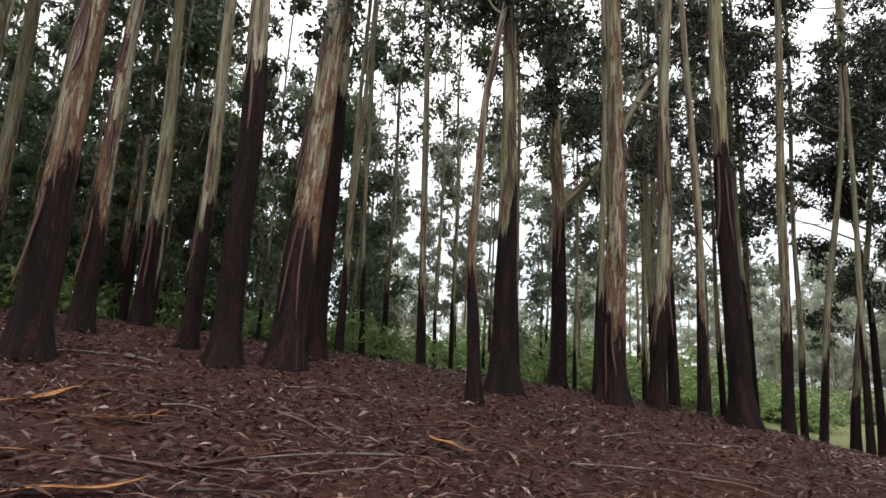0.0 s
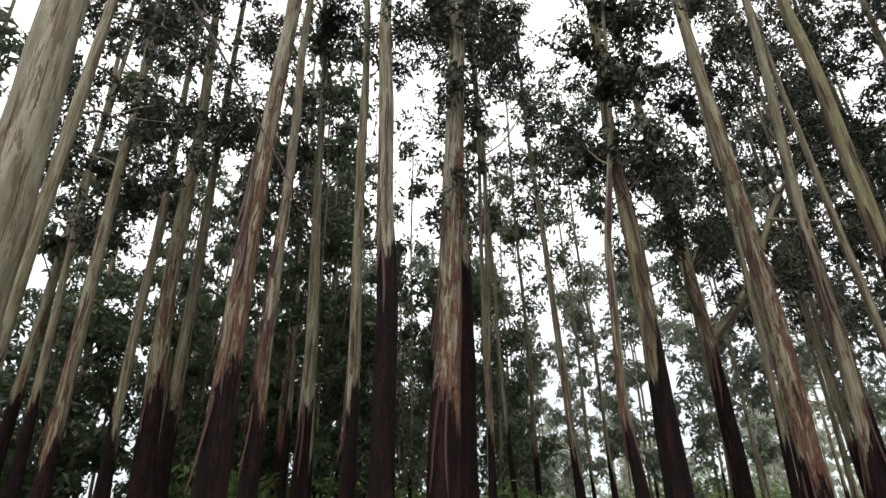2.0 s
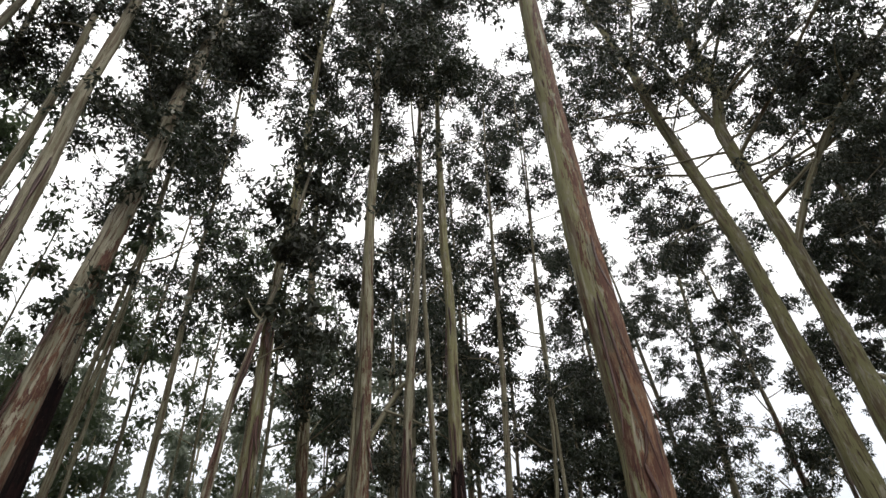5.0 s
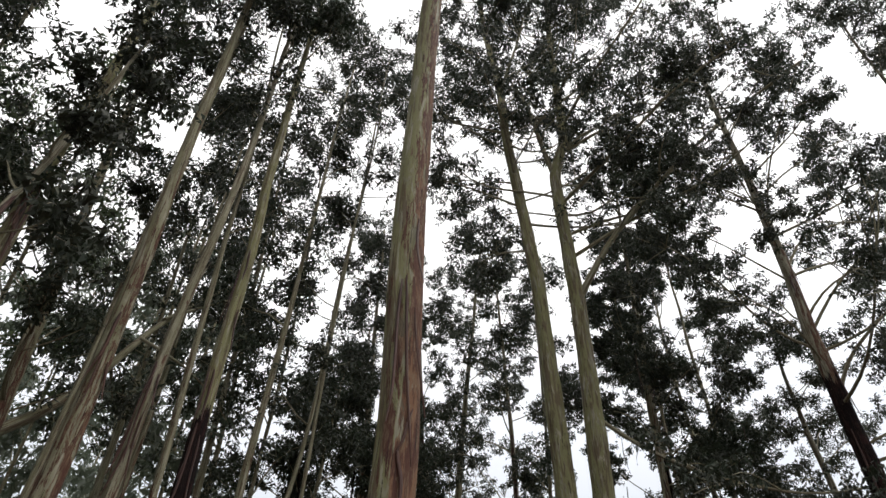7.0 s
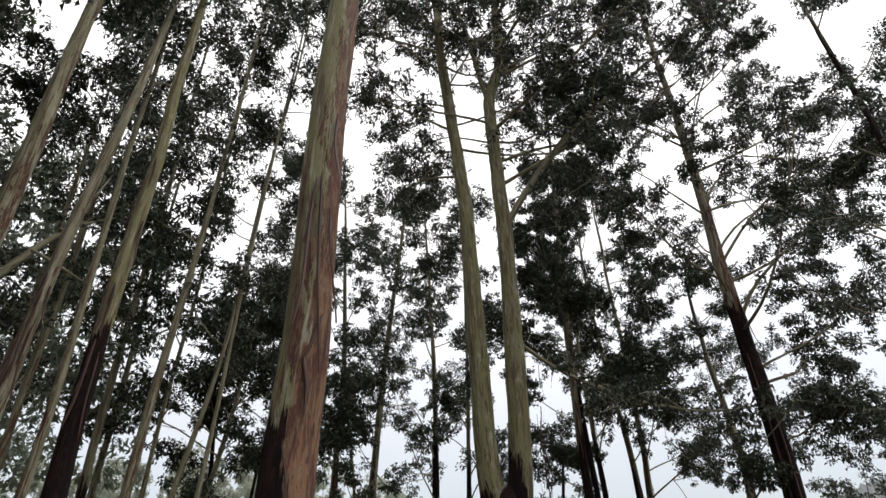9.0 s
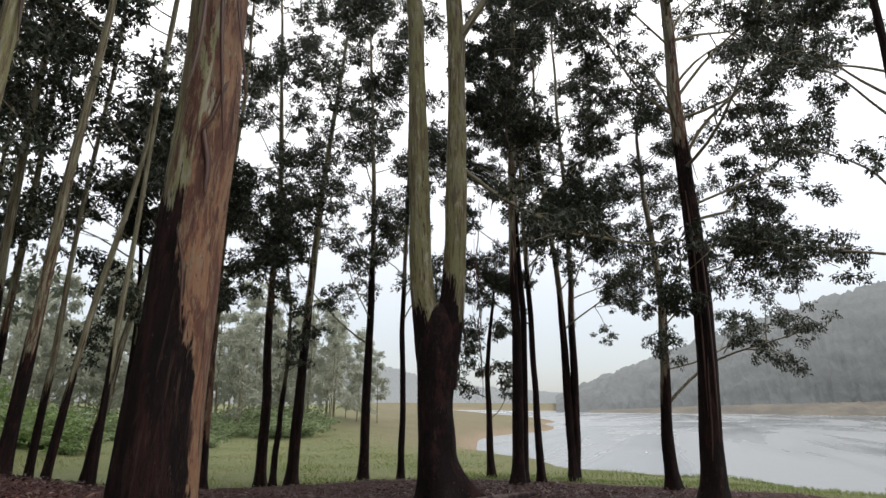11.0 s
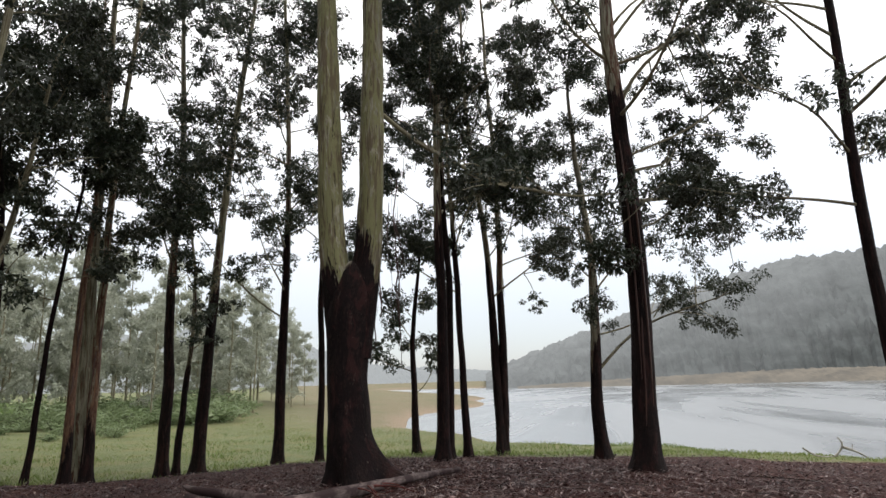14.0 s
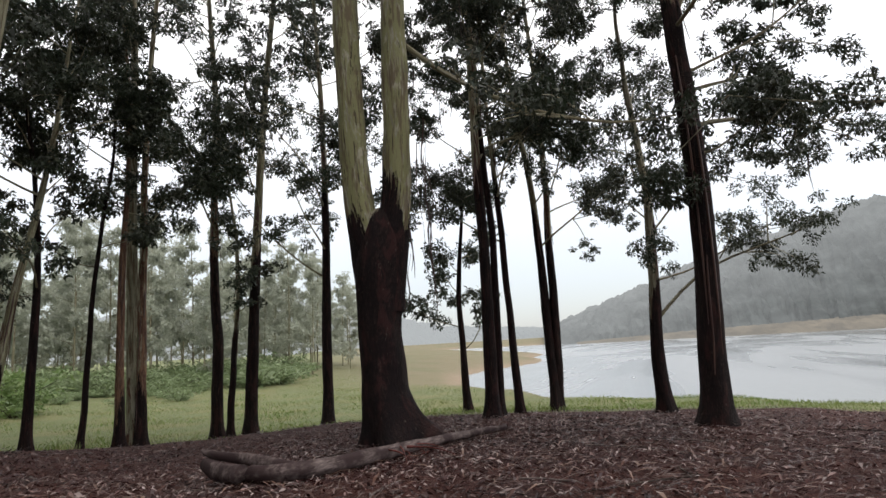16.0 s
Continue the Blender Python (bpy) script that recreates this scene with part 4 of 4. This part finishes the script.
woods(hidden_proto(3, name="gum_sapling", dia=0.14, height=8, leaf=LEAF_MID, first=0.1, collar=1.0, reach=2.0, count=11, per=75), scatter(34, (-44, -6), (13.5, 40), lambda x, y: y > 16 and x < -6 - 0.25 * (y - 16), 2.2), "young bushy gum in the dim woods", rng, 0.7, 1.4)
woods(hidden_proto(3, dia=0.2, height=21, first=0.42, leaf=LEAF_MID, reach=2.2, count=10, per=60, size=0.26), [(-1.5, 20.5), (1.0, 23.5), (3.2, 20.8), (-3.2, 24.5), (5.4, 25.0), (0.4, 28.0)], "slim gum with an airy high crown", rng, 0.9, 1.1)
# unseen gums added behind the camera so skylight falls as under a canopy
woods(hidden_proto(2, dia=0.4, height=22, first=0.45), scatter(10, (-24, 12), (-26, -6), lambda x, y: True, 4.0), "tall gum added out of view behind the path to filter light", rng)
woods(hidden_proto(3, dia=0.3, height=23, first=0.36, reach=3.2, collar=4.0, count=11, leaf=LEAF, per=150, size=0.2), [(7.6, 19.5), (9.4, 24.2), (9.0, 21.5), (11.6, 23.0), (9.7, 17.8), (11.4, 20.4), (7.2, 17.0)], "slim gum with high crown at the edge of the pasture", rng, 0.9, 1.15)
# the next two stands carry painted haze in their leaf colour
woods(hidden_proto(3, dia=0.28, height=20, first=0.3, reach=3.2, collar=3.0, count=11, leaf=LEAF_FAR), [(12.6, 26.5), (10.6, 28.5), (7.8, 31.0), (12.5, 33.5), (15.0, 40.0), (10.0, 38.0), (8.5, 44.0), (17.0, 47.0)], "slim gum standing back in the pasture, leaves paled for haze", rng, 0.9, 1.15)
woods(hidden_proto(5, dia=0.24, height=13, leaf=LEAF_HAZE, first=0.16, reach=2.7, per=75, size=0.36, count=13, collar=-4, red=-0.3), scatter(125, (-8, 90), (30, 105), lambda x, y: 60 < math.hypot(x - 6, y - 3) < 104 and y > 20 + (0.48 if x < 50 else 0.40) * x and (y < 1.9 * x or rng.random() < 0.3), 2.2), "slim gum at the far edge of the pasture, leaves paled for mist", rng, 0.8, 1.35)


woods(hidden_proto(3, name="gum_sapling", dia=0.1, height=6, leaf=LEAF_MID, first=0.12, collar=0.6, reach=1.5, count=9, per=70, size=0.24), scatter(12, (-14, -3), (17.5, 32), lambda x, y: True, 2.0), "young bushy gum in the dim woods", rng, 0.7, 1.3)


woods(hidden_proto(4, dia=0.11, height=14, leaf=LEAF_MID, first=0.32, collar=2.0, reach=1.5, count=8, per=46, size=0.27, red=0.2), scatter(36, (-26, -3), (16, 40), lambda x, y: x > -6 - 0.9 * (y - 10), 1.5), "thin pole gum among the dim woods", rng, 0.7, 1.25)


woods(hidden_proto(3, name="gum_sapling", dia=0.12, height=6, leaf=LEAF_MID, first=0.06, collar=0.8, reach=1.9, count=11, per=75, size=0.24), scatter(40, (-40, -14), (1, 19), lambda x, y: x < -15 - 0.1 * y, 2.0), "low bushy gum in the dim woods", rng, 0.7, 1.3)


# ---- undergrowth ----
def bush(k, leaf=None):
    r = np.random.default_rng(400 + k)
    ob = tagged(new("shrub"), "bright green leafy undergrowth shrub", "shrub", "undergrowth shrubs")
    lines, pads = [], []
    for i in range(9):
        a, l = r.uniform(0, 6.28), r.uniform(0.5, 1.2)
        q = np.array([[0, 0, -0.1], [0.3 * l * math.cos(a), 0.3 * l * math.sin(a), 0.5 * l], [0.8 * l * math.cos(a), 0.8 * l * math.sin(a), 0.95 * l]])
        lines.append((along(q, 5), np.linspace(0.022, 0.006, 5)))
        pads += [(*q[2], r.uniform(0.35, 0.6)), (*q[1], r.uniform(0.35, 0.55))]
    v, f = joined([tube(p, rr, 4)[:2] for p, rr in lines])
    part("branchwork", mesh_np("branchwork", v, f, WOOD_DARK), ob), tagged(ob.children[0], kind="stuff")
    v, f = leaves(r, pads, 120, 0.19)
    part("foliage", mesh_np("foliage", v, f, leaf or LEAF_BUSH, False), ob)
    return ob


shrubs = [bush(i) for i in range(5)]
# bank shrubs in the leaf colour that has haze painted in
low = [bush(i + 10, LEAF_BANK) for i in range(3)]
spots = scatter(60, (-14, 8), (18, 36), lambda x, y: y > 19 + 1.5 * max(x + 2, 0), 1.5)
spots += scatter(130, (-10, 32), (36, 70), lambda x, y: math.atan2(y - 1.2, x - 4.5) > 1.07 and y - 54 < 0.4 * abs(x - 9) + 6, 1.8)
spots += scatter(80, (14, 60), (34, 72), lambda x, y: 45 < math.hypot(x - 6, y - 3) < 76 and y > 17 + 0.58 * x, 2.2)
spots += scatter(90, (8, 66), (30, 76), lambda x, y: 56 < math.hypot(x - 6, y - 3) < 72 and y > 15 + 0.52 * x and y < 2.2 * x, 1.8)
edge = len(spots) - 170
for i, (x, y) in enumerate(spots):
    s = rng.uniform(0.9, 1.7) if i < 60 else rng.uniform(1.3, 2.6) if i < edge else rng.uniform(0.6, 1.3) if i < edge + 80 else rng.uniform(1.2, 2.5)
    m = Matrix.LocRotScale((x, y, land1(x, y) - 0.05), Euler((0, 0, rng.uniform(0, 6.28))), (s * 1.3, s * 1.3, s * (rng.uniform(0.6, 1.0) if i < edge else rng.uniform(0.45, 0.85))))
    kinds, first = (shrubs, i) if i < edge else (low, i - edge)
    ob = kinds[first] if first < len(kinds) else copy_thing(kinds[first % len(kinds)], m)
    ob.matrix_basis = m
    if i >= edge:
        tagged(ob, "low green shrub on the pasture bank, paled for haze", "shrub", "shrubs of the pasture bank")


# ---- on the forest floor ----
def fallen_log():
    ob = tagged(new("fallen_log"), "long bent dark log with torn reddish bark", "log")
    ctrl = [(10.75, 7.95), (10.5, 7.45), (10.25, 6.75), (10.5, 6.25), (11.3, 6.1), (12.8, 5.95), (14.5, 5.75), (16.0, 5.45)]
    r = np.interp(np.linspace(0, 1, 46), [0, 0.05, 0.4, 1], [0.10, 0.118, 0.108, 0.055])
    pts = along([(x, y, 0) for x, y in ctrl], 46)
    pts[:, 2] = [land1(x, y) for x, y, _ in pts]
    for _ in range(6):
        pts[1:-1, 2] = (pts[:-2, 2] + 2 * pts[1:-1, 2] + pts[2:, 2]) / 4
    pts[:, 2] += r * 0.95 + 0.05
    pts[:3, 2] += (0.10, 0.06, 0.02)
    v, f, _ = tube(pts, r, 18, lambda a, i: 1 + 0.06 * np.sin(3 * a + i * 0.2) + 0.04 * np.sin(5 * a - i * 0.33) + 0.05 * np.sin(i * 0.9 + a))
    n = len(v)
    v = np.vstack([v, pts[0], pts[-1]])
    caps = [[j, n, n, (j + 1) % 18] for j in range(18)] + [[n - 18 + (j + 1) % 18, n + 1, n + 1, n - 18 + j] for j in range(18)]
    me = bpy.data.meshes.new("wood")
    me.from_pydata(v.tolist(), [], f.tolist() + [[a, b, d] for a, b, _, d in caps])
    me.materials.append(LOG_WOOD)
    me.polygons.foreach_set("use_smooth", [True] * len(me.polygons))
    part("wood", me, ob)
    # a second prong at the broken end
    p, q = pts[12], pts[0]
    v, f, _ = tube(along([p, (p + q) / 2 + (0.02, 0.03, 0.10), q + (0.02, 0.05, 0.13), q + (0.08, 0.22, 0.17)], 14), np.r_[np.linspace(0.09, 0.06, 12), 0.045, 0.015], 10, lambda a, i: 1 + 0.12 * np.sin(3 * a + i * 0.4))
    part("prong", mesh_np("prong", v, f, LOG_WOOD), ob)
    r2 = np.random.default_rng(3)
    for i in range(12):
        p = pts[22 + r2.integers(0, 5)] + r2.normal(0, 0.07, 3)
        e = p + np.array([r2.normal(0, 0.35), r2.normal(0, 0.35) - 0.2, 0.0])
        e[2] = land1(e[0], e[1]) + 0.02
        v, f, _ = tube(along([p, (p + e) / 2 + (0, 0, 0.08), e], 7), np.linspace(0.018, 0.004, 7), 5)
        part("torn_bark", mesh_np("torn_bark", v, f, BARK_TORN), ob, "reddish torn bark strip")


fallen_log()


def stick(points, r, mat, name="fallen_branch", label="thin fallen branch lying on the litter", lift=0.02, flat=1.0):
    """A stick or strip along ground points (x, y) or (x, y, above)."""
    pts = along([(p[0], p[1], p[2] if len(p) > 2 else 0) for p in points], max(6, 4 * len(points)))
    pts[:, 2] += [land1(x, y) + lift for x, y, _ in pts]
    c = pts.mean(0)
    v, f, a = tube(pts - c, np.linspace(r, r * 0.45, len(pts)), 6, lambda a, i: 1 + 0.15 * np.sin(2 * a + i))
    if flat < 1:
        base = np.repeat(pts - c, 6, 0)
        v[:, 2] = base[:, 2] + (v[:, 2] - base[:, 2]) * flat
    ob = tagged(new(name, mesh_np(name, v, f, mat)), label, "branch" if mat is not ORANGE else "bark", "fallen branches and bark")
    ob.location = c
    return ob


def slab(points, width, seed):
    """A thin curled strip of shed bark with pointed, split ends."""
    pts = along([(x, y, 0) for x, y in points], 13)
    pts[:, 2] = [land1(x, y) + 0.045 for x, y, _ in pts]
    s = np.linspace(0, 1, 13)
    pts[:, 2] += 0.05 * s ** 4 + 0.012 * np.sin(9 * s + seed)
    d = np.gradient(pts, axis=0)
    d /= np.linalg.norm(d, axis=1)[:, None]
    side = np.stack([-d[:, 1], d[:, 0], 0 * s], 1)
    w = width * np.interp(s, [0, 0.12, 0.45, 0.8, 1], [0.08, 0.6, 1, 0.7, 0.05]) * (1 + 0.2 * np.sin(13 * s + seed))
    across = np.array([-1, -0.5, 0, 0.5, 1, 0.5, 0, -0.5])
    lift = np.array([0.28, 0.07, 0, 0.07, 0.28, 0.03, -0.05, 0.03])
    c = pts.mean(0)
    v = pts[:, None] - c + side[:, None] * (w[:, None] * across)[..., None] + np.array([0, 0, 1.0]) * (w[:, None] * lift)[..., None]
    i, j = np.meshgrid(np.arange(12), np.arange(8), indexing="ij")
    k = (j + 1) % 8
    f = np.stack([i * 8 + j, i * 8 + k, (i + 1) * 8 + k, (i + 1) * 8 + j], -1).reshape(-1, 4)
    ob = tagged(new("bark_slab", mesh_np("bark_slab", v.reshape(-1, 3), f, ORANGE)), "curled orange-brown strip of shed bark", "bark", "fallen branches and bark")
    ob.location = c


slab(((-3.6, 5.15), (-3.45, 5.6), (-3.4, 6.05)), 0.07, 1)
slab(((-2.75, 5.2), (-2.5, 5.28), (-2.2, 5.37)), 0.05, 2)
slab(((-2.7, 5.1), (-2.45, 5.22), (-2.3, 5.5)), 0.035, 6)
slab(((0.05, 6.15), (0.25, 5.85), (0.5, 5.5)), 0.05, 3)
slab(((-1.5, 3.55), (-1.1, 3.5), (-0.7, 3.55)), 0.06, 4)
slab(((-2.3, 3.4), (-1.95, 3.55), (-1.6, 3.8)), 0.05, 5)
slab(((-3.2, 3.9), (-2.9, 4.0), (-2.5, 3.98)), 0.05, 7)
for (x0, y0), (x1, y1), r, mat in (((-2.5, 4.28), (-1.27, 4.12), 0.014, BARK_SHED), ((-1.71, 4.15), (-0.84, 5.25), 0.016, BARK_SHED), ((-3.34, 5.11), (-2.07, 5.27), 0.01, BARK_SHED),
                                 ((-5.24, 7.96), (-4.37, 8.51), 0.022, WOOD_GREY), ((-4.24, 8.48), (-3.64, 8.23), 0.03, WOOD_GREY), ((-0.8, 4.46), (-0.33, 4.84), 0.01, WOOD_GREY),
                                 ((-2.13, 3.98), (-1.48, 3.91), 0.012, WOOD_DARK), ((-1.52, 3.81), (-0.85, 4.0), 0.012, WOOD_DARK), ((-1.85, 7.8), (-1.1, 8.33), 0.012, WOOD_GREY),
                                 ((-1.02, 6.19), (-0.63, 5.71), 0.01, WOOD_GREY), ((-0.27, 5.78), (0.1, 5.71), 0.01, BARK_SHED)):
    stick(((x0, y0), ((x0 + x1) / 2 + 0.03, (y0 + y1) / 2 - 0.02, 0.02), (x1, y1)), r, mat)
slab(((-4.21, 4.02), (-4.01, 4.42), (-3.9, 4.75)), 0.08, 9)
r3 = np.random.default_rng(8)
for i in range(110):
    u = r3.uniform(0, 1)
    x, y = (r3.uniform(-7, 5), r3.uniform(3, 9)) if i % 2 else (r3.uniform(7, 20), r3.uniform(-1.5, 7.5))
    a, l = r3.uniform(0, 6.28), r3.uniform(0.2, 1.1)
    dx, dy = l * math.cos(a), l * math.sin(a)
    stick(((x - dx, y - dy), (x + r3.normal(0, 0.08), y + r3.normal(0, 0.08), r3.uniform(0, 0.05)), (x + dx, y + dy)), r3.uniform(0.006, 0.016), (WOOD_GREY, WOOD_DARK, BARK_SHED)[i % 3], lift=0.012)

# bleached branch on the shore grass
drift = tagged(new("driftwood_branch"), "bleached forked driftwood branch on the shore grass", "branch")
drift.location = (29.9, -4.6, land1(29.9, -4.6))
for line, r in ((((-0.5, 1.0, 0.42), (-0.3, 0.65, 0.14), (-0.1, 0.3, 0.06), (0.0, -0.1, 0.08)), 0.035), (((0.0, -0.1, 0.08), (0.05, -0.35, 0.3), (0.0, -0.45, 0.62), (0.1, -0.3, 0.75)), 0.05), (((0.02, -0.4, 0.42), (0.1, -0.8, 0.28), (0.1, -1.15, 0.06)), 0.055), (((0.05, -0.7, 0.30), (0.1, -0.75, 0.5)), 0.02)):
    v, f, _ = tube(along(line, 9), np.linspace(r, r * 0.5, 9), 8, lambda a, i: 1 + 0.12 * np.sin(2 * a + 0.8 * i))
    part("branch", mesh_np("branch", v, f, WOOD_PALE), drift)


def scraps(n, xr, yr, length, ratio, mat, name, label, seed, ok, lift=0.02, tilt=0.4):
    """Loose flat leaves or strips lying on the ground."""
    r = np.random.default_rng(seed)
    x, y = r.uniform(*xr, n), r.uniform(*yr, n)
    keep = ok(x, y, r.random(n))
    x, y = x[keep], y[keep]
    m = len(x)
    z = land(x, y) + lift * r.random(m) + 0.02
    a, l = r.uniform(0, 2 * math.pi, m), length * (0.5 + r.random(m))
    t = r.normal(0, tilt, m)
    way = np.stack([np.cos(a) * np.cos(t), np.sin(a) * np.cos(t), np.sin(t)], 1)
    side = np.stack([-np.sin(a), np.cos(a), r.normal(0, tilt * 1.5, m)], 1)
    w = (l * ratio * (0.6 + 0.8 * r.random(m)))[:, None]
    p = np.stack([x, y, z], 1)
    l = l[:, None]
    bow = np.array([0, 0, 1.0]) * (l * 0.08)
    v = np.stack([p - way * l / 2, p + side * w / 2 + bow, p + way * l / 2, p - side * w / 2 + bow], 1).reshape(-1, 3)
    tagged(new(name, mesh_np(name, v, np.arange(4 * m).reshape(-1, 4), mat, False)), label, "litter", kind="stuff")


def litter_zone(x, y, u):
    d = np.minimum(np.hypot(x + 1, y - 4), np.hypot(x - 10, y - 4))
    return (grassy(x, y) < 0.8) & (u < np.clip(1.25 - d / 11, 0.14, 1))


scraps(100000, (-12, 26), (-4, 16), 0.08, 0.24, LITTER, "leaf_litter", "dead reddish-brown gum leaves carpeting the floor", 11, litter_zone)
scraps(20000, (-12, 26), (-4, 16), 0.105, 0.2, LITTER, "large_leaf_litter", "long curled dead gum leaves on the floor", 14, litter_zone, 0.04, 0.35)
scraps(9000, (6, 24), (-6, 10), 0.085, 0.22, LITTER_PALE, "bleached_leaf_litter", "pale bleached gum leaves strewn over the litter", 15, litter_zone, 0.05, 0.35)
scraps(9000, (-12, 26), (-4, 16), 0.34, 0.07, BARK_SHED, "bark_litter", "thin strips of shed bark on the floor", 12, litter_zone, 0.05, 0.1)
scraps(7000, (-12, 26), (-4, 16), 0.30, 0.05, STRING, "twig_litter", "fine dark twigs scattered on the floor", 13, litter_zone, 0.05, 0.12)


def grass(n, seed):
    r = np.random.default_rng(seed)
    x, y = r.uniform(14, 62, n), r.uniform(-18, 46, n)
    g = grassy(x, y) + 0.8 * np.sin(x * 1.3) * np.sin(y * 1.1)
    keep = (g > 0.2) & (to_shore(x, y) > 0.4) & (r.random(n) < np.clip(1.5 - np.hypot(x - 14, y - 5) / 34, 0.2, 1))
    keep &= r.random(n) > 0.9 * smooth(y, 6, 10) * smooth(to_shore(x, y), 15, 7)
    x, y = x[keep], y[keep]
    m = len(x)
    z = land(x, y)
    h = r.uniform(0.08, 0.24, m) * (0.7 + 0.5 * np.sin(x * 0.7) * np.sin(y * 0.6))
    a = r.uniform(0, 2 * math.pi, m)
    lean = np.stack([np.cos(a), np.sin(a), np.zeros(m)], 1) * (h * r.uniform(0.2, 0.9, m))[:, None]
    w = np.stack([-np.sin(a), np.cos(a), np.zeros(m)], 1) * 0.014
    p = np.stack([x, y, z - 0.01], 1)
    up = np.array([0, 0, 1.0]) * h[:, None]
    v = np.stack([p - w, p + w, p + w * 0.6 + up * 0.6 + lean * 0.4, p + up + lean], 1).reshape(-1, 3)
    tagged(new("grass", mesh_np("grass", v, np.arange(4 * m).reshape(-1, 4), GRASS, False)), "short green pasture grass beyond the trees", "grass", kind="stuff")


grass(110000, 17)

# a dead branch that has fallen and hangs against its tree
host = min((o for o in bpy.data.objects if o.name.startswith("gum_tree")), key=lambda o: (o.location.x + 7.8) ** 2 + (o.location.y - 6.33) ** 2)
pts = along(np.array([(-7.6, 6.3, 12.2), (-6.29, 4.9, 10.36), (-5.56, 5.71, 8.41), (-4.98, 6.22, 7.26), (-3.86, 6.97, 4.96)]) - np.array(host.location), 24)
v, f, _ = tube(pts, np.interp(np.linspace(0, 1, 24), [0, 0.5, 1], [0.022, 0.03, 0.012]), 6, lambda a, i: 1 + 0.15 * np.sin(2 * a + i))
part("dead_branch", mesh_np("dead_branch", v, f, WOOD_GREY), host, "long grey dead branch hanging from the tree")
